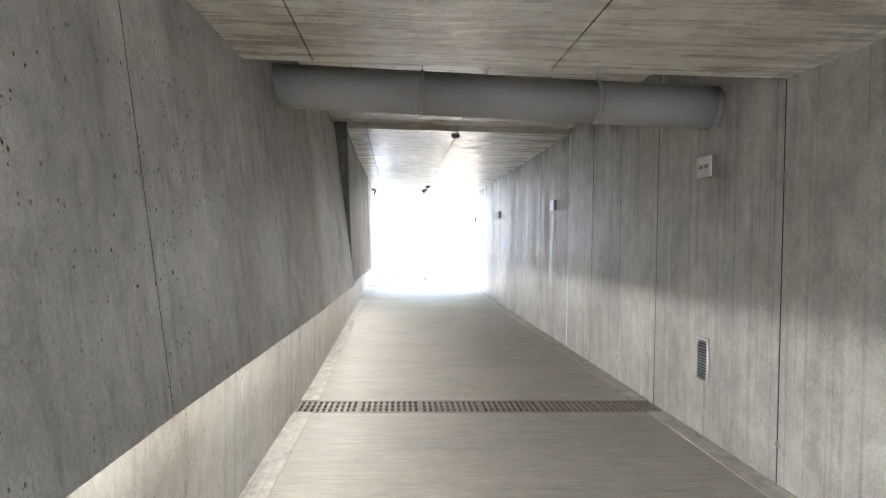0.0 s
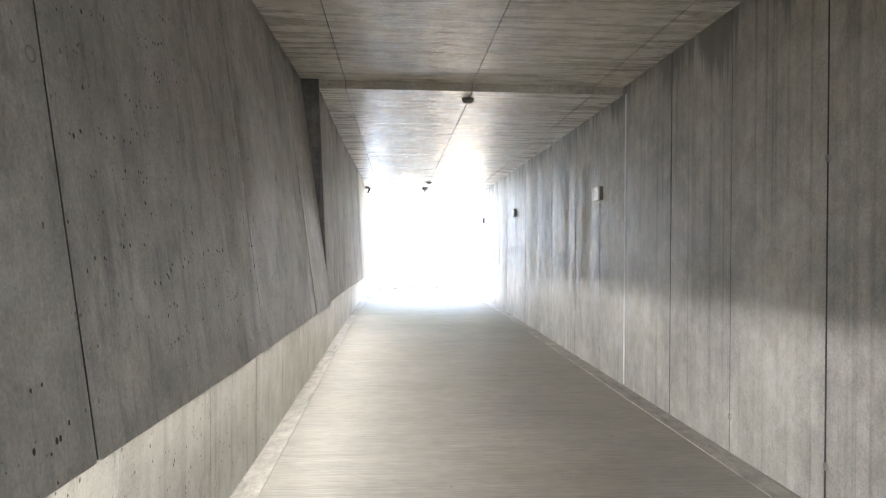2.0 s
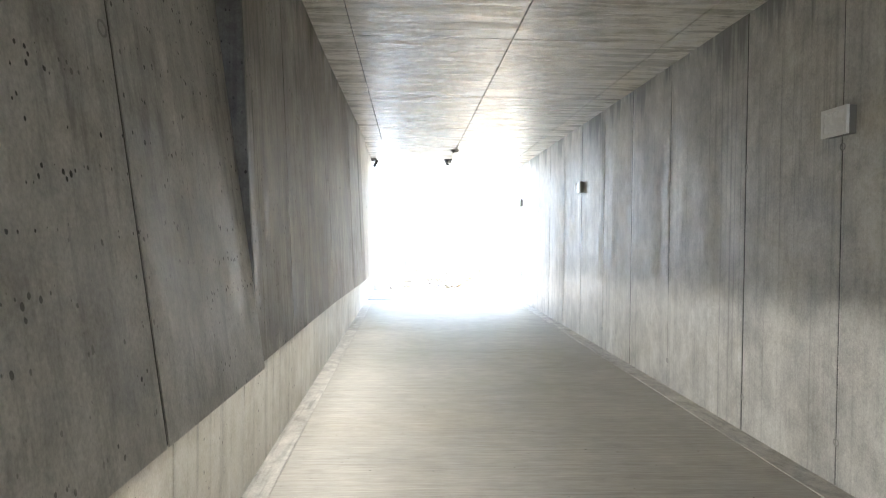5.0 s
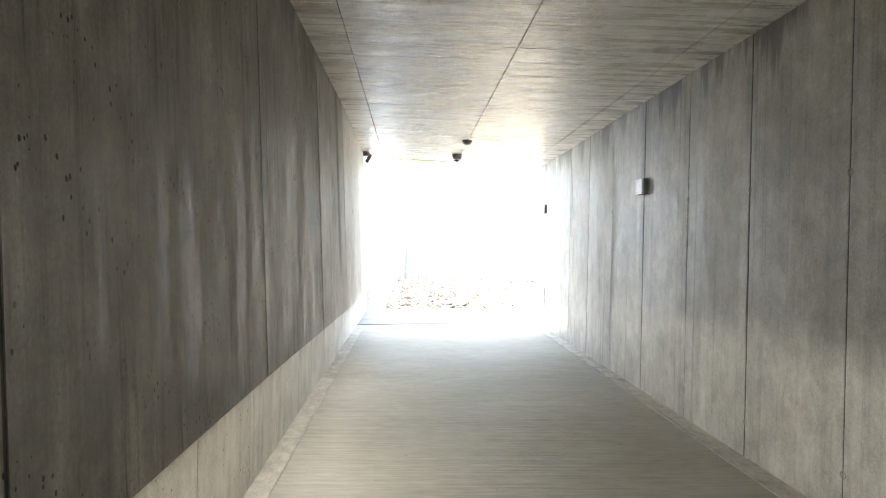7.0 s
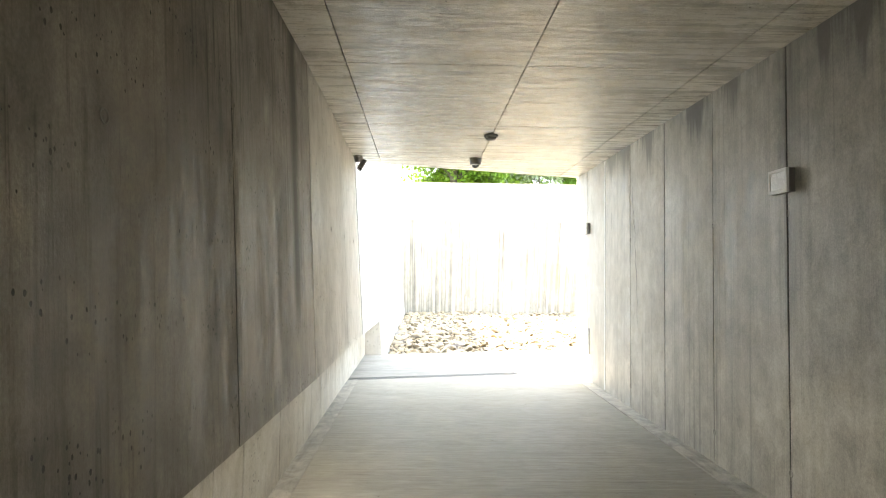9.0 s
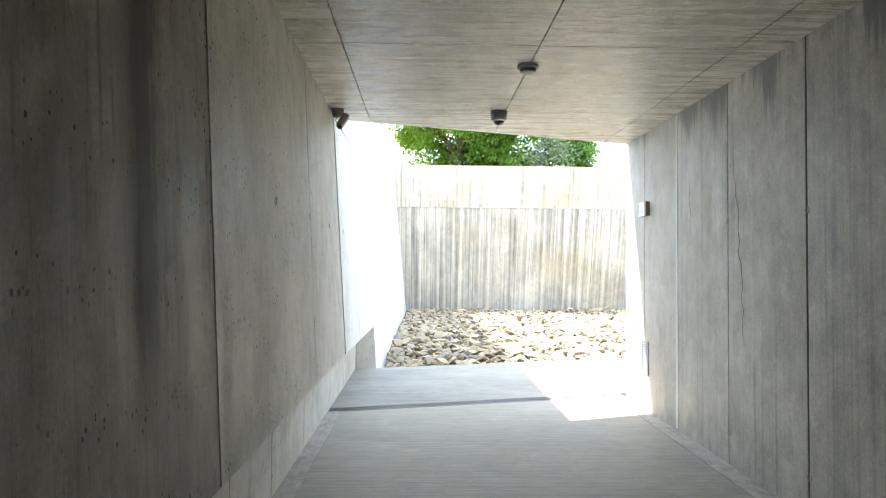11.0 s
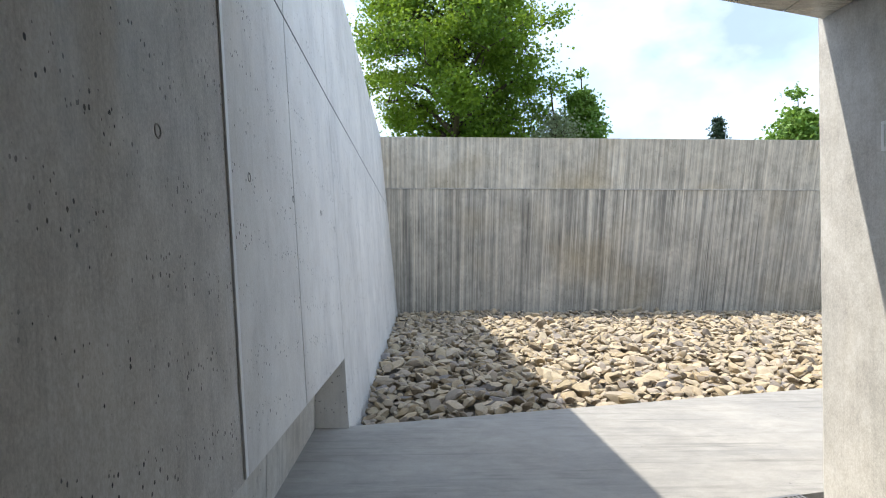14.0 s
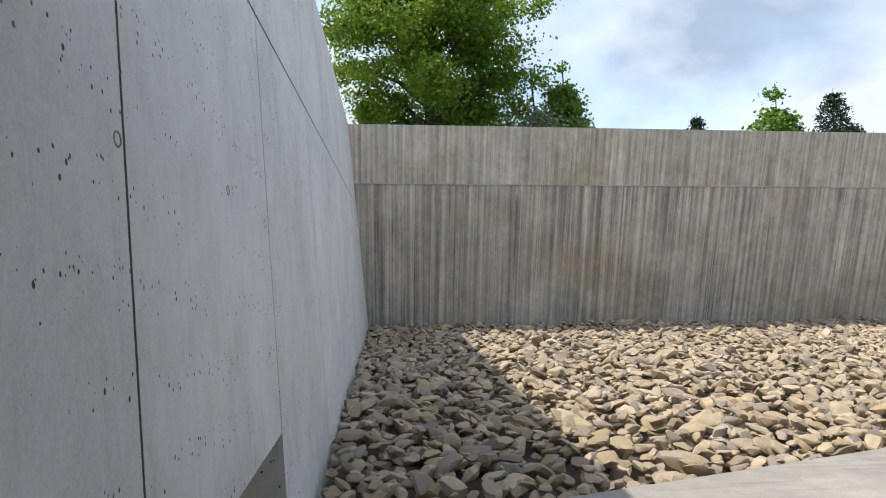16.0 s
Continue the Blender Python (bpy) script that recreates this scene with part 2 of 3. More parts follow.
M_STRIP = painted("white_sealing_strip", (0.86, 0.87, 0.87), 0.4, 0.0, 0.08)


def stone_material():
    m, n, l, b = nodes_of("river_stone")
    info, geo = n.new("ShaderNodeObjectInfo"), n.new("ShaderNodeNewGeometry")
    r = calc(n, l, "FRACT", calc(n, l, "ADD", info.outputs["Random"], geo.outputs["Random Per Island"]), 0.0)
    cr = n.new("ShaderNodeValToRGB")
    cr.color_ramp.interpolation = "LINEAR"
    stops = [(0.0, (0.32, 0.265, 0.16)), (0.2, (0.46, 0.40, 0.275)), (0.38, (0.27, 0.24, 0.20)), (0.55, (0.55, 0.475, 0.34)), (0.72, (0.36, 0.28, 0.155)), (0.86, (0.19, 0.185, 0.185)), (1.0, (0.41, 0.335, 0.21))]
    while len(cr.color_ramp.elements) < len(stops):
        cr.color_ramp.elements.new(0.5)
    for e, (p, c) in zip(cr.color_ramp.elements, stops):
        e.position, e.color = p, (1.0 * c[0], 0.955 * c[1], 0.95 * c[2], 1)
    l.new(r, cr.inputs["Fac"])
    f = noise_tex(n, l, coords(n, l), 14, 6, 0.7)
    f2 = noise_tex(n, l, coords(n, l), 3.5, 3)
    col = tint(n, l, ramp(n, l, f2, 0.4, 0.7, 0.0, 0.45), cr.outputs["Color"], (0.30, 0.25, 0.18))
    col = tint(n, l, 0.6, col, tint(n, l, ramp(n, l, f, 0.3, 0.7), (0.3, 0.3, 0.3), (0.68, 0.68, 0.68)), "OVERLAY")
    l.new(col, b.inputs["Base Color"])
    b.inputs["Roughness"].default_value = 0.8
    bump = n.new("ShaderNodeBump")
    bump.inputs["Strength"].default_value, bump.inputs["Distance"].default_value = 0.5, 0.02
    l.new(f, bump.inputs["Height"])
    l.new(bump.outputs["Normal"], b.inputs["Normal"])
    return m


def leaf_material(name, a, c, light):
    m, n, l, b = nodes_of(name)
    geo = n.new("ShaderNodeNewGeometry")
    col = tint(n, l, geo.outputs["Random Per Island"], a, c)
    f = noise_tex(n, l, coords(n, l), 0.6, 3)
    col = tint(n, l, ramp(n, l, f, 0.4, 0.65, 0.0, 0.5), col, light)
    l.new(col, b.inputs["Base Color"])
    b.inputs["Roughness"].default_value = 0.55
    tr = n.new("ShaderNodeBsdfTranslucent")
    l.new(tint(n, l, 0.6, col, light), tr.inputs["Color"])
    ms = n.new("ShaderNodeMixShader")
    ms.inputs[0].default_value = 0.38
    l.new(b.outputs[0], ms.inputs[1])
    l.new(tr.outputs[0], ms.inputs[2])
    l.new(ms.outputs[0], n["Material Output"].inputs["Surface"])
    return m


M_STONE = stone_material()
M_LEAF = leaf_material("maple_leaf", (0.06, 0.135, 0.016), (0.14, 0.27, 0.027), (0.32, 0.45, 0.04))
M_LEAF_PALE = leaf_material("young_leaf", (0.09, 0.19, 0.03), (0.15, 0.28, 0.05), (0.25, 0.38, 0.07))
M_LEAF_GREY = leaf_material("willow_leaf", (0.20, 0.25, 0.12), (0.30, 0.36, 0.20), (0.36, 0.40, 0.24))
M_NEEDLE = leaf_material("spruce_needles", (0.02, 0.045, 0.03), (0.04, 0.075, 0.045), (0.05, 0.09, 0.05))
M_BARK = painted("bark", (0.075, 0.058, 0.042), 0.85, 0.0, 0.35, 18)
M_SOIL = painted("dark_soil", (0.10, 0.085, 0.065), 0.95, 0.0, 0.3, 6)
M_GRASS = painted("grass_ground", (0.07, 0.10, 0.03), 0.95, 0.0, 0.35, 3)


# ---- mesh helpers ----
def mesh_of(name, verts, faces, material, smooth=False):
    me = bpy.data.meshes.new(name)
    me.from_pydata([tuple(v) for v in verts], [], faces)
    me.materials.append(material)
    me.validate()
    bm = bmesh.new()
    bm.from_mesh(me)
    bmesh.ops.recalc_face_normals(bm, faces=bm.faces)
    bm.to_mesh(me)
    bm.free()
    if smooth:
        for p in me.polygons:
            p.use_smooth = True
    return me


def part(name, bm, material, parent=None, label=""):
    me = bpy.data.meshes.new(name)
    bmesh.ops.recalc_face_normals(bm, faces=bm.faces)
    bm.to_mesh(me)
    bm.free()
    me.materials.append(material)
    ob = new(name, me)
    ob.parent = parent
    return tagged(ob, label)


def group_at(name, x=0, y=0, z=0, label="", category="", kind="", group=""):
    ob = new(name)
    ob.empty_display_size = 0.1
    ob.location = (x, y, z)
    return tagged(ob, label, category, group, kind)


def box(bm, x0, x1, y0, y1, z0, z1, bevel=0.0):
    made = bmesh.ops.create_cube(bm, size=1.0, matrix=Matrix.Translation(((x0 + x1) / 2, (y0 + y1) / 2, (z0 + z1) / 2)) @ Matrix.Diagonal((x1 - x0, y1 - y0, z1 - z0, 1)))
    if bevel:
        vs = set(made["verts"])
        es = [e for e in bm.edges if e.verts[0] in vs and e.verts[1] in vs]
        bmesh.ops.bevel(bm, geom=es, offset=bevel, segments=2, affect="EDGES", profile=0.5)
    return bm


def cyl(bm, a, b, r0, r1=None, seg=24):
    a, b = Vector(a), Vector(b)
    d = b - a
    m = Matrix.Translation((a + b) / 2) @ d.to_track_quat("Z", "Y").to_matrix().to_4x4()
    bmesh.ops.create_cone(bm, cap_ends=True, segments=seg, radius1=r0, radius2=r0 if r1 is None else r1, depth=d.length, matrix=m)
    return bm


def smooth_sides(ob):
    for p in ob.data.polygons:
        p.use_smooth = len(p.vertices) == 4
    return ob


def prism(name, pts, z0, z1, material, parent=None, label=""):
    """An upright slab over a plan outline; z0 and z1 are numbers."""
    n = len(pts)
    vs = [(x, y, z0) for x, y in pts] + [(x, y, z1) for x, y in pts]
    fs = [tuple(range(n)), tuple(range(n, 2 * n))] + [(i, (i + 1) % n, n + (i + 1) % n, n + i) for i in range(n)]
    ob = new(name, mesh_of(name, vs, fs, material))
    ob.parent = parent
    return tagged(ob, label)


def solid(name, quad_a, quad_b, material, parent=None, label="", cuts=1):
    """A solid between two quads, each four corners in the same turn."""
    vs = list(quad_a) + list(quad_b)
    fs = [(0, 1, 2, 3), (4, 5, 6, 7)] + [(i, (i + 1) % 4, 4 + (i + 1) % 4, 4 + i) for i in range(4)]
    ob = new(name, mesh_of(name, vs, fs, material))
    ob.parent = parent
    return tagged(ob, label)


# ---- plan ----
R = 2.10                      # right wall face
START, STEP, MOUTH = -5.2, 8.62, 18.13
CEIL_LOW, CEIL_NEAR, CEIL_FAR = 2.40, 2.96, 2.885
SOFFIT_END = 4.06             # end of the low ceiling
TOP = 4.60                    # top of the walls of the yard
SLOT_END = 21.3
BACK_Y, BACK_LEAN = 32.4, 1.1
GAP = 0.016


def along(y, table):
    for (a, va), (b, vb) in zip(table, table[1:]):
        if y <= b:
            return va + (vb - va) * max(0.0, (y - a)) / (b - a)
    return table[-1][1]


def lip_z(y):
    return along(y, [(-9, 0.85), (2.0, 0.85), (STEP, 0.80), (SLOT_END, 0.60)])


def lip_x(y):
    return along(y, [(-9, -0.86), (2.5, -0.85), (5.5, -0.785), (STEP - 0.011, -0.765), (STEP + 0.011, -0.80), (10.3, -0.84), (11.5, -0.86), (15, -0.875), (17, -0.92), (SLOT_END, -0.94), (33, -0.94)])


def lean(y):
    """How far the left wall falls back for each metre of height."""
    return along(y, [(-9, 0.14), (STEP - 0.011, 0.14), (STEP + 0.011, 0.048), (13, 0.05), (16.5, 0.05), (18.3, 0.064), (23, 0.07), (33, 0.092)])


def base_x(y):
    return along(y, [(-9, -1.03), (5, -1.0), (7, -1.0), (11, -1.07), (18.2, -1.16), (23, -1.21)])


def left_x(y, z):
    return lip_x(y) - lean(y) * (z - lip_z(y))


def facade_y(x):
    return 18.86 + (x) * 0.31


# ---- structure: right wall ----
wall_right = group_at("wall_right", label="grey cast concrete tunnel wall with vertical panel joints", category="wall", kind="structure")
joints_right = [START, -1.3, 0.5, 2.25, 4.0, 5.75, 6.66, 7.56, 8.57, 9.33, 10.26, 11.49, 12.43, 13.36, 14.33, 15.3, 16.25, 17.2, MOUTH, 18.96, 19.55]
for a, b in zip(joints_right, joints_right[1:]):
    bm = bmesh.new()
    zt = CEIL_NEAR + 0.1 if b > SOFFIT_END else CEIL_LOW + 0.2
    g = 0.014 if a in (8.57, MOUTH) else GAP if a in (4.0, 5.75, 7.56, 10.26, 12.43, 14.33, 16.25) else 0.009
    box(bm, R, R + 0.30, a + g, b, -0.2, zt, 0.003)
    part("panel", bm, M_WALL_MOUTH if a >= MOUTH else M_WALL, wall_right)
bm = bmesh.new()
box(bm, R + 0.004, R + 0.25, START, 19.5, -0.15, CEIL_NEAR + 0.05)
part("joint_backing", bm, M_JOINT, wall_right, "dark recessed joints between concrete panels")
for y in (8.57, MOUTH):
    bm = bmesh.new()
    box(bm, R - 0.004, R + 0.02, y - 0.012, y + 0.024, 0.02, CEIL_FAR - 0.01, 0.003)
    part("sealing_strip", bm, M_STRIP, wall_right, "white vertical sealing strip over the expansion joint")

# ---- structure: left wall ----
wall_left = group_at("wall_left", label="weathered leaning concrete tunnel wall above a recessed plinth", category="wall", kind="structure")


def left_strip(y, z0, z1, width, proud, material, name, label=""):
    """A narrow strip that follows the leaning wall."""
    bm = bmesh.new()
    n = 8
    rows = []
    for k in range(n + 1):
        z = z0 + (z1 - z0) * k / n
        ys = y
        x = left_x(ys, z) + proud
        rows.append([bm.verts.new(p) for p in ((x - 0.03, ys, z), (x, ys, z), (x, ys + width, z), (x - 0.03, ys + width, z))])
    for a, b in zip(rows, rows[1:]):
        for i in range(4):
            bm.faces.new((a[i], a[(i + 1) % 4], b[(i + 1) % 4], b[i]))
    bm.faces.new(rows[0])
    bm.faces.new(rows[-1])
    return part(name, bm, material, wall_left, label)


def left_panel(a, b, z_of_top, material, grounded=False, g=0.014, thick=0.55, z_from=None):
    ny, nz = 3, 8
    front, back = [], []
    for i in range(ny + 1):
        y = a + g + (b - a - g) * i / ny
        z0, z1 = (z_from if z_from else -0.3 if grounded else lip_z(y)), z_of_top
        for k in range(nz + 1):
            z = z0 + (z1 - z0) * k / nz
            front.append((left_x(y, z), y, z))
            back.append((-0.95 - thick - 0.5, y, z))
    nf = len(front)
    vs = front + back
    fs = []
    w = nz + 1
    for i in range(ny):
        for k in range(nz):
            q = (i * w + k, (i + 1) * w + k, (i + 1) * w + k + 1, i * w + k + 1)
            fs += [q, tuple(nf + v for v in reversed(q))]
    for i in range(ny):
        for k in (0, nz):
            p, q = i * w + k, (i + 1) * w + k
            fs.append((p, q, nf + q, nf + p))
    for i in (0, ny):
        for k in range(nz):
            p, q = i * w + k, i * w + k + 1
            fs.append((p, q, nf + q, nf + p))
    ob = new("panel", mesh_of("panel", vs, fs, material))
    ob.parent = wall_left
    return ob


for a, b in zip([START, -1.0, 0.78, 2.54, 4.30, 5.94, 7.69], [-1.0, 0.78, 2.54, 4.30, 5.94, 7.69, STEP - 0.012]):
    left_panel(a, b, CEIL_NEAR + 0.12 if b > SOFFIT_END else CEIL_LOW + 0.2, M_WALL_NEAR)
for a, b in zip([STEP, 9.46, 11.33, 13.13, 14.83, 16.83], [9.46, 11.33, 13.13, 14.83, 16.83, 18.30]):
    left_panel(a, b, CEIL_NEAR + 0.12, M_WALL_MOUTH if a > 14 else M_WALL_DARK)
ZT = CEIL_NEAR + 0.1
# thin sheet added over the step's return so that it reads as shaded
solid("step_return_shade", [(left_x(STEP - 0.05, 0.81) - 0.03, STEP - 0.010, 0.81), (left_x(STEP + 0.05, 0.81) + 0.004, STEP - 0.010, 0.81), (left_x(STEP + 0.05, ZT) + 0.004, STEP - 0.010, ZT), (left_x(STEP - 0.05, ZT) - 0.03, STEP - 0.010, ZT)],
      [(left_x(STEP - 0.05, 0.81) - 0.03, STEP + 0.012, 0.81), (left_x(STEP + 0.05, 0.81) + 0.004, STEP + 0.012, 0.81), (left_x(STEP + 0.05, ZT) + 0.004, STEP + 0.012, ZT), (left_x(STEP - 0.05, ZT) - 0.03, STEP + 0.012, ZT)], M_RETURN_SHADE, wall_left, "dark rough sheet on the return of the wall step, coloured for its shade")
yard = [18.30, 19.53, SLOT_END]
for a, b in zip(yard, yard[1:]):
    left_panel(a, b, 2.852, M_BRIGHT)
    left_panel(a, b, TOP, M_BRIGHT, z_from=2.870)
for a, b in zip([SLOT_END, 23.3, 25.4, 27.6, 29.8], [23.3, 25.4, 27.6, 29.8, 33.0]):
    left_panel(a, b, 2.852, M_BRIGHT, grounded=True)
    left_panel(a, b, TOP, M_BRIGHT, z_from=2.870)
# added dark box that keeps light out of the gaps between panels
bm = bmesh.new()
box(bm, -2.4, -2.003, START, 33.0, -0.25, TOP - 0.01)
part("gap_backing", bm, M_JOINT, wall_left, "unseen dark backing added behind the wall panels to block light")
plinth_joints = [START, -0.5, 1.3, 2.2, 3.09, 3.93, 4.79, 5.75, 6.65, 7.53, 8.36, 9.3, 10.17, 11.02, 11.87, 12.67, 13.52, 14.0, 14.86, 15.71, 16.54, 17.58, 19.6, SLOT_END]
for a, b in zip(plinth_joints, plinth_joints[1:]):
    solid("plinth_panel", [(base_x(a), a + 0.012, -0.2), (base_x(b), b, -0.2), (base_x(b), b, 0.95), (base_x(a), a + 0.012, 0.95)],
          [(-1.42, a + 0.012, -0.2), (-1.42, b, -0.2), (-1.42, b, 0.95), (-1.42, a + 0.012, 0.95)], M_PLINTH, wall_left, "pale recessed concrete plinth panel")

# ---- structure: floors ----
floor = group_at("floor", label="broomed grey concrete tunnel floor", category="floor", kind="structure")


def grate2_y(x):
    return 19.06 + 0.243 * x


G0, GW = 5.50, 0.36
MR, ML = R - 0.16, -0.85
prism("tunnel_floor", [(ML, START), (MR, START), (MR, G0), (ML, G0)], -0.25, 0.0, M_FLOOR, floor)
prism("tunnel_floor", [(ML, G0 + GW), (MR, G0 + GW), (MR, grate2_y(MR)), (-1.03, grate2_y(-1.03)), (-0.94, 11.1)], -0.25, 0.0, M_FLOOR, floor)
for a, b in [(START, G0), (G0 + GW, 19.5)]:
    prism("floor_margin", [(MR, a), (R + 0.1, a), (R + 0.1, b), (MR, b if b < 10 else grate2_y(MR))], -0.25, 0.006, M_KERB, floor, "smooth pale margin along the wall")
prism("floor_margin", [(-1.2, START), (ML, START), (ML, G0), (-1.2, G0)], -0.25, 0.006, M_KERB, floor, "smooth pale margin along the wall")
prism("floor_margin", [(-1.4, G0 + GW), (ML, G0 + GW), (-0.94, 11.1), (-1.03, grate2_y(-1.03)), (-1.4, grate2_y(-1.4))], -0.25, 0.006, M_KERB, floor, "smooth pale margin along the wall")


def slab_y(x):
    return 21.61 + 0.265 * x


pavement = prism("pavement", [(-1.5, grate2_y(-1.5) + 0.16), (2.4, grate2_y(2.4) + 0.16), (16, grate2_y(16) + 0.16), (16, slab_y(16)), (-0.94, slab_y(-0.94)), (-1.5, slab_y(-0.94))], -0.25, 0.0, M_SLAB)
tagged(pavement, "smooth pale concrete slab outside the tunnel", "pavement", kind="structure")

# ---- structure: ceilings ----
def skew(x):
    return 0.010 if x == -0.63 else 0.007 if x == 0.60 else 0.0


def ceiling_panels(name, cols, rows, z, last=None):
    """One mesh: slabs parted by narrow joints."""
    bm = bmesh.new()
    for x0, x1 in zip(cols, cols[1:]):
        for y0, y1 in zip(rows, rows[1:]):
            vs = [bm.verts.new((x + d - skew(x) * (y - 7), y + e, zz)) for zz in (z, z + 0.1) for x, y, d, e in ((x0, y0, .004, .004), (x1, y0, -.004, .004), (x1, y1, -.004, -.004), (x0, y1, .004, -.004))]
            for q in [(0, 1, 2, 3), (4, 5, 6, 7), (0, 1, 5, 4), (1, 2, 6, 5), (2, 3, 7, 6), (3, 0, 4, 7)]:
                bm.faces.new([vs[i] for i in q])
        if last:
            x0, x1 = x0 - skew(x0) * 11.2, x1 - skew(x1) * 11.2
            ya, yb = last(x0), last(x1)
            vs = [bm.verts.new(p) for p in [(x0 + .004, rows[-1] + .004, z), (x1 - .004, rows[-1] + .004, z), (x1 - .004, yb, z), (x0 + .004, ya, z),
                                            (x0 + .004, rows[-1] + .004, z + .1), (x1 - .004, rows[-1] + .004, z + .1), (x1 - .004, yb, z + .1), (x0 + .004, ya, z + .1)]]
            for q in [(0, 1, 2, 3), (4, 5, 6, 7), (0, 1, 5, 4), (1, 2, 6, 5), (2, 3, 7, 6), (3, 0, 4, 7)]:
                bm.faces.new([vs[i] for i in q])
    ob = part(name, bm, M_CEIL)
    return tagged(ob, "board-marked concrete ceiling with panel joints and rust-tinted stains", "ceiling", kind="structure")


ceiling_panels("ceiling", [-1.6, -0.65, 0.69, 2.0, R + 0.05], [START, -2.2, 0.9, SOFFIT_END - 0.05], CEIL_LOW)
cols = [-1.6, -0.63, 0.60, 1.80, R + 0.05]
ceiling_panels("ceiling", cols, [SOFFIT_END - 0.1, 5.8, 7.74, STEP + 0.03], CEIL_NEAR)
ceiling_panels("ceiling", cols, [STEP + 0.03, 10.92, 12.89, 14.8, 16.5, MOUTH], CEIL_FAR, facade_y)
bm = bmesh.new()
box(bm, -1.6, R + 0.3, START, SOFFIT_END - 0.055, CEIL_LOW + 0.015, CEIL_LOW + 0.9)
box(bm, -1.6, R + 0.3, SOFFIT_END - 0.05, STEP + 0.02, CEIL_NEAR + 0.02, CEIL_NEAR + 0.3)
box(bm, -1.6, R + 0.3, STEP + 0.07, 18.2, CEIL_FAR + 0.015, CEIL_FAR + 0.35)
box(bm, -1.6, R + 0.3, STEP - 0.3, STEP + 0.4, CEIL_NEAR + 0.04, CEIL_NEAR + 0.5)
tagged(part("roof", bm, M_JOINT), "concrete roof slab of the tunnel", "roof", kind="structure")
# front beam over the mouth and the outer face of the building
FC = [(-1.35, facade_y(-1.35)), (R, facade_y(R) + 0.03), (R, 18.16), (-1.35, 18.16)]
prism("roof_beam", FC, CEIL_FAR + 0.1, CEIL_FAR + 0.45, M_WALL)
tagged(bpy.data.objects["roof_beam"], "concrete roof edge over the tunnel mouth", "beam", kind="structure")
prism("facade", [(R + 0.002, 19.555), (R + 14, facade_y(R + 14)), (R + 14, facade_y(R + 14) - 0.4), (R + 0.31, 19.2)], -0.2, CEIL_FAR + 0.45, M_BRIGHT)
tagged(bpy.data.objects["facade"], "pale concrete outer wall beside the tunnel mouth", "wall", kind="structure")

# ---- structure: back wall, leaning forward ----
wall_back = group_at("wall_back", label="tall striated concrete retaining wall stained by weather", category="wall", kind="structure")


def back_y(z):
    return BACK_Y - BACK_LEAN * z / TOP


def back_panel(z0, z1, material, y_off=0.0):
    x0, x1 = -1.6, 24.0
    a = [(x0, back_y(z0) + y_off, z0), (x1, back_y(z0) + y_off, z0), (x1, back_y(z1) + y_off, z1), (x0, back_y(z1) + y_off, z1)]
    solid("wall_lift", a, [(x, y + 0.45, z) for x, y, z in a], material, wall_back)


back_panel(-0.4, 3.305, M_BACK)
back_panel(3.325, TOP, M_BACK_UPPER, 0.022)
# pale proud strip added for the light-catching ledge at the lift joint
JY = back_y(3.39) - 0.004
solid("ledge_line", [(-1.6, JY, 3.306), (24, JY, 3.306), (24, JY, 3.324), (-1.6, JY, 3.324)], [(-1.6, JY + 0.2, 3.306), (24, JY + 0.2, 3.306), (24, JY + 0.2, 3.324), (-1.6, JY + 0.2, 3.324)], M_KERB, wall_back)

ground = prism("ground", [(-500, -500), (500, -500), (500, 900), (-500, 900)], -0.9, -0.27, M_SOIL)
tagged(ground, "dark earth ground around the tunnel", "ground", kind="structure")
far = prism("ground", [(-400, 32.86), (400, 32.86), (400, 900), (-400, 900)], 1.0, 3.2, M_GRASS)
tagged(far, "grassy ground beyond the retaining wall", "ground", kind="structure")
# out of view: pale slab added to bounce daylight into the near end
entry = prism("pavement", [(-9, -16), (10, -16), (10, START - 0.004), (-9, START - 0.004)], -0.25, -0.002, M_SLAB)
tagged(entry, "unseen pale slab added before the tunnel to bounce daylight in", "pavement", kind="structure")

# ---- floor drains ----


def grate_mesh(length, width, rows, pitch, material):
    bm = bmesh.new()
    rail = 0.022 if width > 0.2 else 0.014
    for r in range(rows + 1):
        y = (width - rail) * r / rows
        box(bm, 0.002, length - 0.002, y, y + rail, -0.010, 0.0)
    n = int(length / pitch)
    for i in range(n + 1):
        x = 0.002 + (length - 0.022) * i / n
        box(bm, x, x + 0.5 * pitch, 0.001, width - 0.001, -0.009, -0.0015)
    me = bpy.data.meshes.new("grate")
    bm.to_mesh(me)
    bm.free()
    me.materials.append(material)
    return me


def drain(x0, y0, angle, length, width, rows, pitch, material, label, pieces):
    ob = group_at("floor_drain", x0, y0, 0.0, label, "floor drain", "", "slotted floor drains")
    ob.rotation_euler = (0, 0, angle)
    each = length / pieces
    me = grate_mesh(each, width, rows, pitch, material)
    for i in range(pieces):
        g = new("grate", me)
        g.parent = ob
        g.location = (i * each, 0, 0.001 + 0.0015 * (i % 2))
    bm = bmesh.new()
    box(bm, -0.3, length + 0.1, -0.02, width + 0.02, -0.24, -0.12)
    part("pit", bm, M_RECESS, ob, "drain channel under the grate, coloured near black for its shade")
    bm = bmesh.new()
    box(bm, 0, length, -0.012, -0.001, -0.10, 0.002)
    box(bm, 0, length, width + 0.001, width + 0.012, -0.10, 0.002)
    part("edge_rail", bm, material, ob)
    return ob


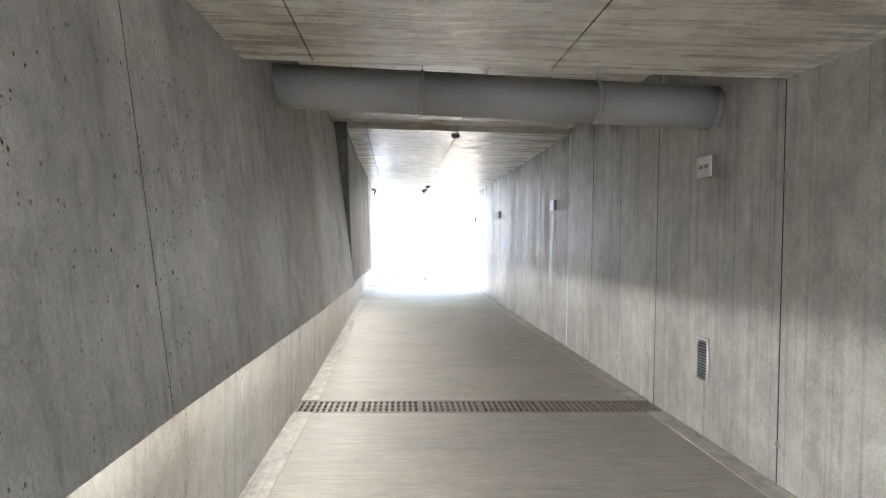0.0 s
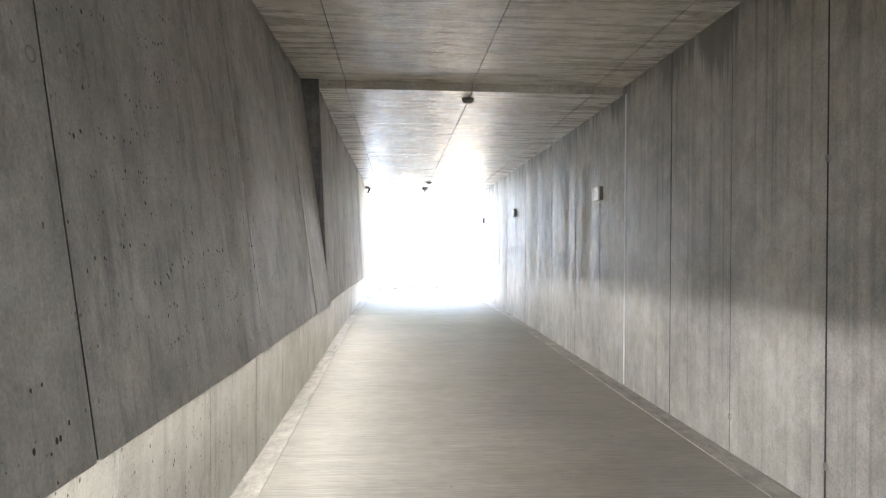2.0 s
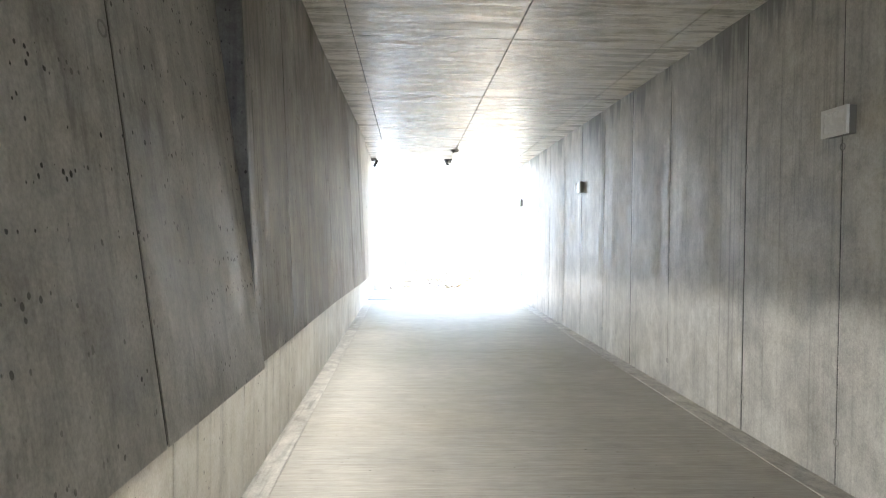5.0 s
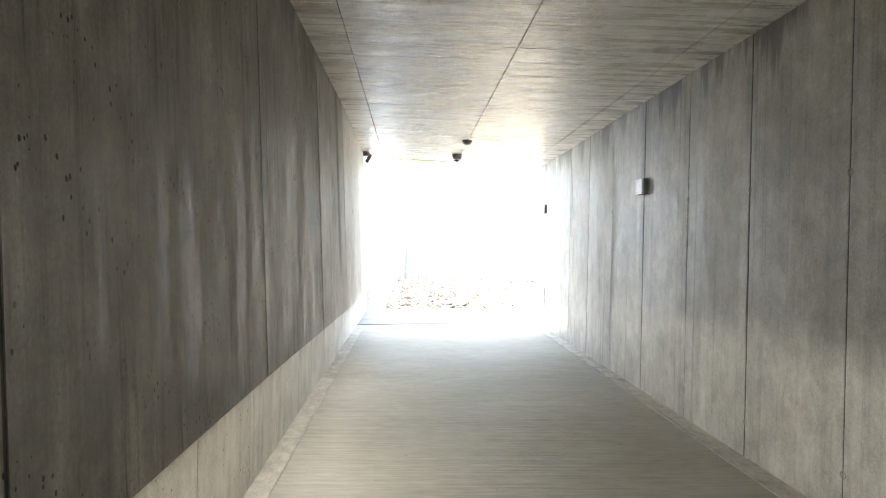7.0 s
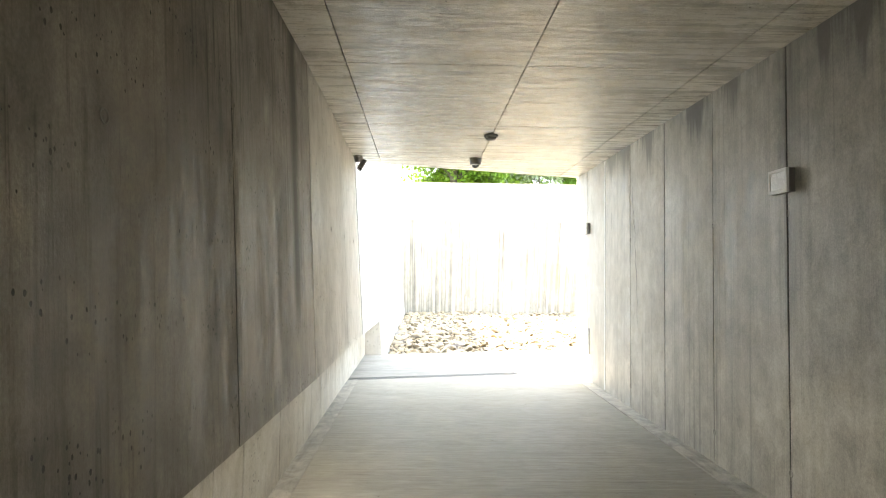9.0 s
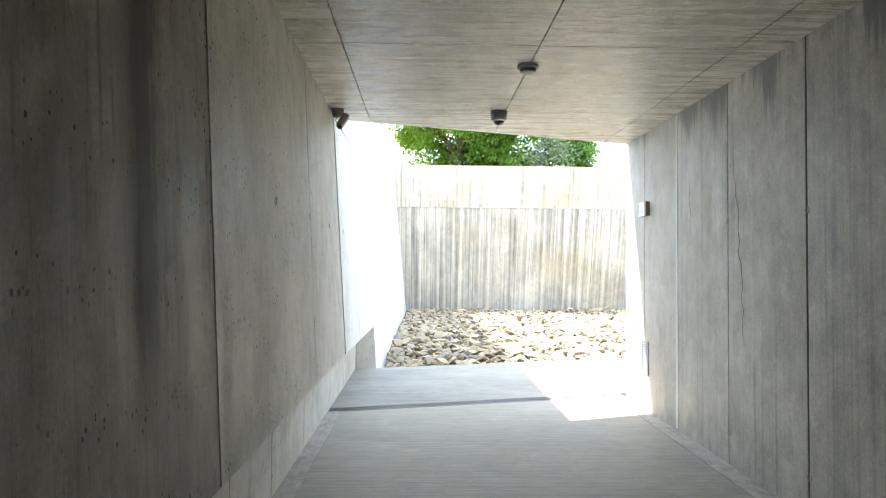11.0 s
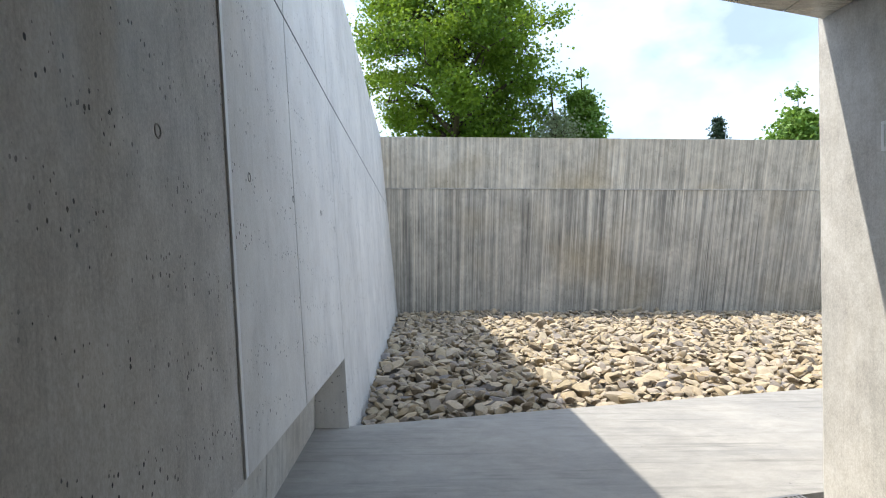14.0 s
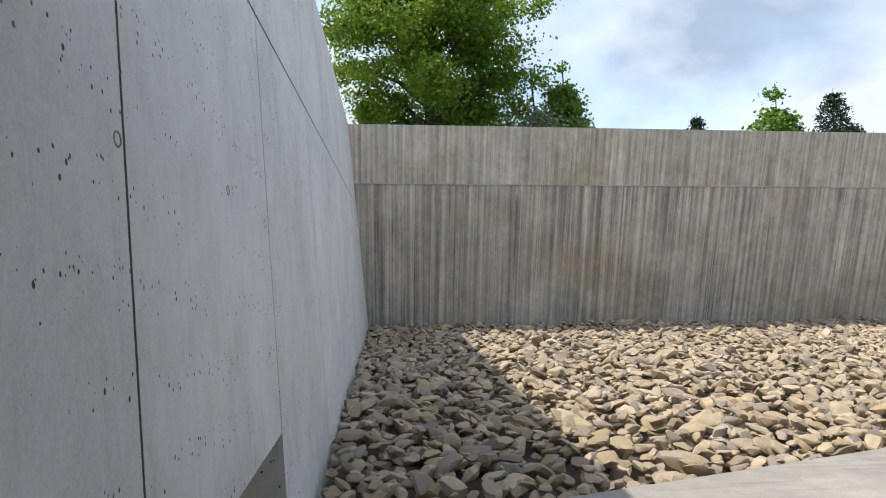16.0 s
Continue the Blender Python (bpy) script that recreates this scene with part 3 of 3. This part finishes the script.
drain(-1.0, 5.51, 0.0, 3.09, 0.34, 3, 0.047, M_GRATE, "worn cast iron slotted drain across the floor", 6)
drain(-1.24, 18.775, math.atan(0.243), 3.44, 0.145, 2, 0.032, M_DRAIN, "narrow galvanised slotted drain at the tunnel mouth", 4)

# ---- duct across the ceiling ----
duct = group_at("duct", 0, 4.85, 2.455, "grey painted round duct crossing under the ceiling", "duct")


def duct_at(x, dr=0.0):
    return Vector((x, -0.02 * x + 0.02, -0.022 * x))


pieces_x = [-1.35, -0.02, 1.23, 2.13]
for a, b in zip(pieces_x, pieces_x[1:]):
    smooth_sides(part("pipe", cyl(bmesh.new(), duct_at(a), duct_at(b - 0.004), 0.152, seg=40), M_PIPE, duct))
for x in pieces_x[1:3]:
    smooth_sides(part("collar", cyl(bmesh.new(), duct_at(x - 0.018), duct_at(x + 0.012), 0.157, seg=40), M_PIPE, duct, "thin seam collar of the duct"))
    bm = bmesh.new()
    box(bm, x - 0.004, x + 0.004, -0.004, 0.004, 0.14, 0.52, 0.001)
    part("hanger", bm, M_STEEL, duct, "thin steel hanger rod")
smooth_sides(part("wall_sleeve", cyl(bmesh.new(), duct_at(2.06), duct_at(2.11), 0.156, seg=40), M_GREY, duct, "dark sleeve at the wall"))


# ---- wall lamps and vents ----
def wall_lamp(y, z, w=0.195, h=0.15, d=0.055, label="square white plastic wall lamp, switched off"):
    ob = group_at("wall_lamp", R, y, z, label, "wall lamp", "", "wall lamps along the tunnel")
    bm = bmesh.new()
    box(bm, -d * 0.7, 0.003, -w / 2, w / 2, -h / 2, h / 2, 0.006)
    part("housing", bm, M_GREY, ob, "dark lamp housing")
    bm = bmesh.new()
    for a, b, c, e in [(-w / 2, w / 2, -h / 2, -h / 2 + 0.018), (-w / 2, w / 2, h / 2 - 0.018, h / 2), (-w / 2, -w / 2 + 0.018, -h / 2 + 0.018, h / 2 - 0.018), (w / 2 - 0.018, w / 2, -h / 2 + 0.018, h / 2 - 0.018)]:
        box(bm, -d, -d * 0.71, a, b, c, e)
    part("frame", bm, M_WHITE, ob, "white plastic frame")
    bm = bmesh.new()
    box(bm, -d * 0.94, -d * 0.72, -w / 2 + 0.019, w / 2 - 0.019, -h / 2 + 0.019, h / 2 - 0.019, 0.004)
    part("diffuser", bm, M_LENS, ob, "frosted lamp cover")
    return ob


lamp = wall_lamp(4.86, 1.985)
bm = bmesh.new()
for k in (-1, 1):
    box(bm, -0.0545, -0.050, k * 0.036 - 0.026, k * 0.036 + 0.026, -0.012, 0.016, 0.002)
part("reflector", bm, M_GREY, lamp, "dark twin reflector behind the cover")
for y, z in [(9.33, 1.96), (14.35, 2.03), (18.91, 2.08)]:
    wall_lamp(y, z)


def wall_vent(y, z, w, h):
    ob = group_at("wall_vent", R, y, z, "galvanised louvred ventilation grille set in concrete", "vent", "", "wall vents")
    bm = bmesh.new()
    t = 0.022
    for a, b, c, e in [(-w / 2, w / 2, -h / 2, -h / 2 + t), (-w / 2, w / 2, h / 2 - t, h / 2), (-w / 2, -w / 2 + t, -h / 2 + t, h / 2 - t), (w / 2 - t, w / 2, -h / 2 + t, h / 2 - t)]:
        box(bm, -0.014, 0.002, a, b, c, e, 0.002)
    part("frame", bm, M_STEEL, ob)
    # flat black plate in place of a shaded hollow
    bm = bmesh.new()
    box(bm, -0.004, -0.002, -w / 2 + t, w / 2 - t, -h / 2 + t, h / 2 - t)
    part("backing", bm, M_RECESS, ob, "near-black plate standing for the shaded opening behind the slats")
    n = 13
    slat = None
    for i in range(n):
        zc = -h / 2 + t + (h - 2 * t) * (i + 0.5) / n
        if slat is None:
            bm = bmesh.new()
            box(bm, -0.004, 0.0035, -w / 2 + t, w / 2 - t, -0.0008, 0.0008)
            bmesh.ops.scale(bm, vec=(2.0, 1, 1), verts=bm.verts)
            bmesh.ops.rotate(bm, matrix=Matrix.Rotation(radians(-40), 3, "Y"), verts=bm.verts)
            s_ob = part("slat", bm, M_STEEL, ob)
            slat = s_ob.data
        else:
            s_ob = new("slat", slat)
            s_ob.parent = ob
        s_ob.location = (-0.009, 0, zc)
    return ob


wall_vent(4.90, 0.565, 0.175, 0.33)
wall_vent(18.93, 0.54, 0.185, 0.35)

# ---- ceiling devices ----


def lathe(bm, profile, centre, seg=28):
    rings = []
    for r, z in profile:
        rings.append([bm.verts.new((centre[0] + r * math.cos(6.28319 * i / seg), centre[1] + r * math.sin(6.28319 * i / seg), centre[2] + z)) for i in range(seg)])
    for a, b in zip(rings, rings[1:]):
        for i in range(seg):
            bm.faces.new((a[i], a[(i + 1) % seg], b[(i + 1) % seg], b[i]))
    bm.faces.new(rings[0])
    bm.faces.new(rings[-1])
    return bm


def dome_camera(x, y, z):
    ob = group_at("dome_camera", x, y, z, "grey dome surveillance camera under the concrete ceiling", "camera")
    smooth_sides(part("housing", lathe(bmesh.new(), [(0.062, 0.0), (0.078, -0.008), (0.080, -0.02), (0.070, -0.075), (0.062, -0.085), (0.05, -0.085)], (0, 0, 0)), M_GREY, ob))
    smooth_sides(part("dome", lathe(bmesh.new(), [(0.052 * math.cos(a * 0.26), -0.082 - 0.045 * math.sin(a * 0.26)) for a in range(6)] + [(0.004, -0.128)], (0, 0, 0)), M_BLACK, ob, "glossy black camera dome"))
    smooth_sides(part("ring", lathe(bmesh.new(), [(0.052, -0.084), (0.060, -0.086), (0.058, -0.094), (0.053, -0.094)], (0, 0, 0)), M_WHITE, ob, "pale trim ring"))
    return ob


def detector(x, y, z):
    ob = group_at("smoke_detector", x, y, z, "round grey smoke detector on the ceiling joint", "smoke detector", "", "smoke detectors")
    smooth_sides(part("base", lathe(bmesh.new(), [(0.066, 0.0), (0.074, -0.006), (0.074, -0.024), (0.064, -0.030)], (0, 0, 0)), M_PIPE, ob))
    smooth_sides(part("sensor", lathe(bmesh.new(), [(0.058, -0.030), (0.056, -0.042), (0.042, -0.056), (0.030, -0.058), (0.010, -0.062)], (0, 0, 0)), M_PIPE, ob, "ribbed sensor head"))
    smooth_sides(part("rib", lathe(bmesh.new(), [(0.048, -0.045), (0.056, -0.047), (0.05, -0.051), (0.04, -0.051)], (0, 0, 0)), M_GREY, ob))
    return ob


dome_camera(0.465, 18.15, CEIL_FAR + 0.004)
detector(0.52, 16.88, CEIL_FAR + 0.004)
detector(0.575, 8.95, CEIL_FAR + 0.004).scale = (0.85, 0.85, 0.9)
bullet = group_at("surveillance_camera", -1.0, 18.14, CEIL_FAR + 0.004, "grey bullet surveillance camera hung in the ceiling corner", "camera")
smooth_sides(part("mount", lathe(bmesh.new(), [(0.060, 0.0), (0.066, -0.006), (0.060, -0.05), (0.048, -0.085), (0.02, -0.09)], (0, 0, 0)), M_GREY, bullet))
bm = bmesh.new()
box(bm, -0.036, 0.036, -0.085, 0.085, -0.036, 0.036, 0.009)
bmesh.ops.rotate(bm, matrix=Matrix.Rotation(radians(62), 3, "X") , verts=bm.verts)
bmesh.ops.rotate(bm, matrix=Matrix.Rotation(radians(25), 3, "Y"), verts=bm.verts)
bmesh.ops.translate(bm, vec=(0.052, 0.01, -0.125), verts=bm.verts)
part("body", bm, M_GREY, bullet)
smooth_sides(part("lens", cyl(bmesh.new(), (0.028, -0.035, -0.198), (0.022, -0.042, -0.210), 0.024, seg=20), M_BLACK, bullet, "dark camera lens"))

bullet.scale = (0.86, 0.86, 0.86)


# ---- cracks in the right wall ----
def crack(y0, z0, y1, z1, bends, width, seed):
    """A thin dark wandering line that narrows to its ends."""
    r = random.Random(seed)
    bm = bmesh.new()
    rows = []
    for i in range(bends + 1):
        t = i / bends
        y = y0 + (y1 - y0) * t + (r.uniform(-0.022, 0.022) if 0 < i < bends else 0)
        z = z0 + (z1 - z0) * t
        w = width * (0.25 + math.sin(math.pi * t)) * r.uniform(0.6, 1.2)
        rows.append([bm.verts.new((R - d, y + k * w, z)) for d, k in ((-0.004, -0.5), (0.0012, -0.5), (0.0012, 0.5), (-0.004, 0.5))])
    for a, b in zip(rows, rows[1:]):
        for i in range(4):
            bm.faces.new((a[i], a[(i + 1) % 4], b[(i + 1) % 4], b[i]))
    bm.faces.new(rows[0])
    bm.faces.new(rows[-1])
    part("crack", bm, M_JOINT, wall_right, "thin dark crack in the concrete")


crack(17.12, 2.42, 16.97, 0.92, 18, 0.006, 5)
crack(17.87, 2.20, 17.86, 1.77, 7, 0.005, 9)

# ---- tie plugs in the walls ----
plug = None


def tie_plug(parent, p, nx, back=0.0):
    global plug
    if plug is None:
        bm = bmesh.new()
        ring = [(0.022, -0.012), (0.021, 0.0012), (0.017, 0.0018), (0.014, -0.0015), (0.009, -0.0025)]
        lathe(bm, ring, (0, 0, 0), 16)
        ob = part("tie_plug", bm, M_PLUG, parent)
        plug = ob.data
    else:
        ob = new("tie_plug", plug)
        ob.parent = parent
    ob.matrix_basis = Matrix.Translation(p) @ Matrix.Rotation(radians(90 * nx) - back, 4, "Y")


for y in (3.97, 5.72, 6.63, 7.53, 9.30, 10.23, 11.46, 12.40, 13.33, 14.30, 15.27, 16.22, 17.17):
    for z in (0.24, 1.83):
        tie_plug(wall_right, (R - 0.0005, y + 0.03, z), -1)
for y in (2.5, 4.26, 5.90, 6.8, 7.66, 9.43, 10.32, 11.25, 12.15, 13.1, 14.8, 15.8, 16.8, 17.7, 18.6, 19.50, 20.5):
    for z in (1.80,):
        tie_plug(wall_left, (left_x(y, z) + 0.0005, y, z), 1, math.atan(lean(y)))

# joints and the white strip of the left wall
for y in (0.78, 2.54, 4.30, 5.94, 7.69, 9.46, 11.33, 13.13, 14.83, 16.83):
    left_strip(y + 0.002, lip_z(y) + 0.005, (CEIL_NEAR if y > SOFFIT_END else CEIL_LOW) + 0.02, 0.011, -0.003, M_JOINT, "joint")
for y in (19.53, SLOT_END, 23.3, 25.4, 27.6, 29.8):
    left_strip(y + 0.002, lip_z(y) if y <= SLOT_END else 0.0, TOP - 0.02, 0.011, -0.003, M_JOINT, "joint")
left_strip(18.292, lip_z(18.3) + 0.01, CEIL_FAR, 0.032, 0.009, M_STRIP, "sealing_strip", "white sealing strip over the expansion joint")
bm = bmesh.new()
ys = [18.35 + i * 1.28 for i in range(11)]
rows = []
for y in ys:
    x = left_x(y, 2.861)
    rows.append([bm.verts.new(p) for p in ((x - 0.03, y, 2.853), (x - 0.001, y, 2.853), (x - 0.001, y, 2.869), (x - 0.03, y, 2.869))])
for a, b in zip(rows, rows[1:]):
    for i in range(4):
        bm.faces.new((a[i], a[(i + 1) % 4], b[(i + 1) % 4], b[i]))
part("joint", bm, M_JOINT, wall_left)


# ---- trees ----
def limb_mesh(bm, pts, r0, r1, seg=8):
    rings = []
    for i, p in enumerate(pts):
        d = (pts[min(i + 1, len(pts) - 1)] - pts[max(i - 1, 0)]).normalized()
        q = d.to_track_quat("Z", "Y").to_matrix()
        r = r0 + (r1 - r0) * i / (len(pts) - 1)
        rings.append([bm.verts.new(p + q @ Vector((r * math.cos(6.28319 * k / seg), r * math.sin(6.28319 * k / seg), 0))) for k in range(seg)])
    for a, b in zip(rings, rings[1:]):
        for k in range(seg):
            bm.faces.new((a[k], a[(k + 1) % seg], b[(k + 1) % seg], b[k]))


def leaves_mesh(name, centres, spread, per, size, material, rng, droop=0.3):
    n = len(centres) * per
    c = np.repeat(np.array(centres), per, axis=0)
    s = np.repeat(np.array(spread), per)[:, None]
    p = c + rng.normal(0, 1, (n, 3)) * s * np.array([1, 1, 0.62]) * 0.5
    a = rng.normal(0, 1, (n, 3))
    a[:, 2] -= droop
    a /= np.linalg.norm(a, axis=1)[:, None]
    b = np.cross(a, rng.normal(0, 1, (n, 3)) + np.array([0, 0, 1.2]))
    b /= np.linalg.norm(b, axis=1)[:, None]
    up = np.cross(a, b)
    L = size * rng.uniform(0.6, 1.25, (n, 1))
    v = np.empty((n, 4, 3))
    v[:, 0], v[:, 2] = p - a * L * 0.5, p + a * L * 0.5
    v[:, 1], v[:, 3] = p + b * L * 0.42 + up * L * 0.12, p - b * L * 0.42 + up * L * 0.12
    f = np.arange(n * 4).reshape(n, 4)
    tri = np.concatenate([f[:, [0, 1, 2]], f[:, [0, 2, 3]]])
    me = bpy.data.meshes.new(name)
    me.from_pydata(v.reshape(-1, 3).tolist(), [], tri.tolist())
    me.materials.append(material)
    return me


def broad_tree(name, base, height, trunk_h, width, n_limbs, clusters, per, leaf, material, label, seed, cat="tree", trunk_r=0.28, low=0.25, gap=0.0, spread=1.0):
    rng = np.random.default_rng(seed)
    ob = group_at(name, *base, label, cat)
    bm = bmesh.new()
    top = Vector((rng.normal(0, 0.2), rng.normal(0, 0.2), height * 0.86))
    trunk = [Vector((0, 0, -0.3)), Vector((0.02, 0, trunk_h * 0.6)), Vector((0.06, 0.02, trunk_h)), top * 0.5 + Vector((0.1, 0, height * 0.12)), top]
    limb_mesh(bm, trunk, trunk_r, 0.03, 12)
    tips = []
    for i in range(n_limbs):
        t = low + (0.95 - low) * (i + 0.5) / n_limbs
        z0 = trunk_h * 0.7 + (height * 0.8 - trunk_h * 0.7) * t * 0.85
        ang = i * 2.399 + rng.uniform(-0.3, 0.3)
        prof = math.sin(min(1.0, 0.28 + t * 0.9) * math.pi) ** 0.6
        reach = width * 0.5 * prof * rng.uniform(0.72, 1.08)
        d = Vector((math.cos(ang), math.sin(ang), 0))
        s = Vector((0.04, 0.01, z0))
        pts = [s, s + d * reach * 0.35 + Vector((0, 0, reach * 0.30)), s + d * reach * 0.7 + Vector((rng.normal(0, .2), rng.normal(0, .2), reach * 0.45)), s + d * reach + Vector((0, 0, reach * 0.42))]
        limb_mesh(bm, pts, trunk_r * 0.42 * (1.1 - t * 0.7), 0.012, 6)
        for k in range(4):
            q = pts[1] + (pts[3] - pts[1]) * rng.uniform(0.1, 1.0)
            side = Vector((rng.normal(0, 1), rng.normal(0, 1), rng.normal(0.2, 0.6))).normalized() * reach * rng.uniform(0.22, 0.42)
            limb_mesh(bm, [q, q + side * 0.5 + Vector((0, 0, 0.08)), q + side], trunk_r * 0.12, 0.008, 5)
            tips += [q + side, q + side * 0.6]
        tips += [pts[3], pts[2], pts[2] * 0.5 + pts[3] * 0.5]
    tips += [top, top * 0.95]
    smooth_sides(part("trunk", bm, M_BARK, ob, "dark furrowed trunk and limbs"))
    cs, sp = [], []
    while len(cs) < clusters:
        q = tips[int(rng.integers(len(tips)))]
        c = q + Vector(rng.normal(0, 0.30, 3)) * (width * 0.1)
        cs.append(tuple(c))
        sp.append(rng.uniform(0.55, 1.15) * spread)
    me = leaves_mesh("crown", cs, sp, per, leaf, material, rng)
    crown = new("crown", me)
    crown.parent = ob
    return ob


broad_tree("maple_tree", (1.35, 45.0, 3.2), 23.5, 4.6, 9.3, 60, 820, 135, 0.165, M_LEAF, "large green maple in full summer leaf behind the wall", 3, trunk_r=0.36, low=0.02)
broad_tree("willow_shrub", (6.2, 44.2, 3.2), 7.7, 2.0, 3.0, 20, 120, 22, 0.15, M_LEAF_GREY, "sparse grey-green shrub with thin twigs", 8, "shrub", 0.08, 0.1, spread=0.8)
broad_tree("undergrowth_shrub", (2.4, 47.0, 3.2), 8.2, 1.0, 7.6, 26, 300, 60, 0.2, M_LEAF, "dense dark green shrub under the maple", 15, "shrub", 0.1, 0.0)
broad_tree("young_maple", (7.75, 45.5, 3.2), 9.3, 3.6, 2.2, 20, 110, 60, 0.21, M_LEAF_PALE, "slender young maple with fresh green leaves", 21, trunk_r=0.07, low=0.2, spread=0.62)
broad_tree("young_maple", (28.1, 60.0, 3.2), 13.2, 6.6, 4.2, 18, 100, 60, 0.34, M_LEAF_PALE, "young leafy tree with one tall leader shoot", 33, trunk_r=0.08, low=0.2, spread=0.9)
broad_tree("far_tree", (36.5, 63.0, 3.2), 13.0, 3.0, 7.0, 18, 150, 60, 0.34, M_NEEDLE, "dark green rounded tree far behind the wall", 41, trunk_r=0.15, low=0.1)


def spruce(base, height, width, seed):
    rng = np.random.default_rng(seed)
    ob = group_at("spruce_tree", *base, "dark blue-green spruce with a pointed top", "tree", "", "spruces behind the wall")
    bm = bmesh.new()
    limb_mesh(bm, [Vector((0, 0, -0.3)), Vector((0, 0, height * 0.5)), Vector((0, 0, height))], 0.16, 0.015, 8)
    cs, sp = [], []
    tiers = int(height / 0.42)
    for i in range(tiers):
        z = height * (0.1 + 0.88 * i / tiers)
        reach = width * 0.5 * (1 - z / height) ** 0.85 + 0.08
        for k in range(7):
            a = k * 0.8976 + i * 0.7 + rng.uniform(-0.2, 0.2)
            r = reach * rng.uniform(0.75, 1.1)
            tip = Vector((math.cos(a) * r, math.sin(a) * r, z + 0.12 * r))
            limb_mesh(bm, [Vector((0, 0, z)), Vector((math.cos(a) * r * 0.6, math.sin(a) * r * 0.6, z - 0.08 * r)), tip], 0.025, 0.006, 4)
            for m in (0.45, 0.75, 1.0):
                cs.append((math.cos(a) * r * m, math.sin(a) * r * m, z - 0.05 * r + 0.1 * r * m))
                sp.append(0.30)
    smooth_sides(part("trunk", bm, M_BARK, ob))
    crown = new("crown", leaves_mesh("crown", cs, sp, 14, 0.17, M_NEEDLE, rng, 0.6))
    crown.parent = ob
    return ob


spruce((32.8, 60.0, 3.2), 11.4, 8.5, 5)
spruce((32.6, 64.0, 3.2), 9.9, 6.5, 6)
spruce((22.1, 60.0, 3.2), 9.3, 4.2, 7)

# ---- stone bed ----
stone_bed = group_at("stone_bed", label="bed of buff and grey river stones before the wall", category="stones", kind="structure")
rng = np.random.default_rng(12)


def stone_shape(seed, level):
    r = np.random.default_rng(seed)
    bm = bmesh.new()
    bmesh.ops.create_icosphere(bm, subdivisions=level, radius=1.0)
    v = np.array([x.co[:] for x in bm.verts])
    f = [tuple(x.index for x in face.verts) for face in bm.faces]
    bm.free()
    # knock flats off the ball, then flatten and roughen it
    for _ in range(13):
        d = r.normal(0, 1, 3)
        d /= np.linalg.norm(d)
        h = r.uniform(0.45, 0.8)
        over = np.maximum(v @ d - h, 0)
        v = v - over[:, None] * d * 0.93
    for i in range(len(v)):
        v[i] *= 1 + 0.10 * noise.noise(Vector(v[i] * 1.7 + seed * 3.1))
    v *= np.array([1.15, r.uniform(0.72, 0.95), r.uniform(0.42, 0.62)])
    return v, f


shapes_fine = [stone_shape(i, 3) for i in range(12)]
shapes_rough = [stone_shape(i, 2) for i in range(12)]
fine_meshes = []
for v, f in shapes_fine:
    me = bpy.data.meshes.new("stone")
    me.from_pydata(v.tolist(), [], f)
    me.materials.append(M_STONE)
    for p in me.polygons:
        p.use_smooth = True
    me.set_sharp_from_angle(angle=radians(20))
    fine_meshes.append(me)

placed = []
for layer, (cx, cy, zoff) in enumerate([(0.160, 0.132, 0.0), (0.24, 0.20, -0.08)]):
    y = 20.9
    while y < 32.6:
        x = -1.0
        while x < 14.8:
            px, py = x + rng.uniform(-0.5, 0.5) * cx, y + rng.uniform(-0.5, 0.5) * cy
            x += cx
            s = 0.084 * rng.lognormal(0, 0.30)
            s = min(s, 0.22)
            if px - s * 0.9 < left_x(py, 0.0) - 0.03 or py < slab_y(px) + s * 0.9 + 0.01 or py > BACK_Y - s * 0.5:
                continue
            bed = -0.115 + 0.012 * (py - 22) + 0.035 * noise.noise(Vector((px * 0.7, py * 0.7, 0)))
            placed.append((px, py, bed + zoff + rng.uniform(-0.035, 0.055), s, rng.uniform(0, 6.283), rng.normal(0, 0.33), rng.normal(0, 0.33), int(rng.integers(12)), layer))
        y += cy
near = sorted(range(len(placed)), key=lambda i: (placed[i][8], math.hypot(placed[i][0] - 0.3, placed[i][1] - 21.4)))[:300]
near_set = set(near)
V, F, count = [], [], 0
for i, (px, py, pz, s, rz, rx, ry, k, layer) in enumerate(placed):
    m = Matrix.LocRotScale((px, py, pz), Euler((rx, ry, rz)), (s, s, s))
    if i in near_set:
        ob = new("stone", fine_meshes[k])
        ob.parent = stone_bed
        ob.matrix_basis = m
        continue
    v, f = (shapes_fine if layer == 0 and py < 25.5 and px < 7 else shapes_rough)[k]
    mat = np.array(m)
    V.append(v @ mat[:3, :3].T + mat[:3, 3])
    F.append(np.array(f) + count)
    count += len(v)
me = bpy.data.meshes.new("stones")
me.from_pydata(np.concatenate(V).tolist(), [], np.concatenate(F).tolist())
me.materials.append(M_STONE)
for p in me.polygons:
    p.use_smooth = True
me.set_sharp_from_angle(angle=radians(20))
rest = new("stones", me)
rest.parent = stone_bed
tagged(rest, "more river stones of the bed", kind="stuff")
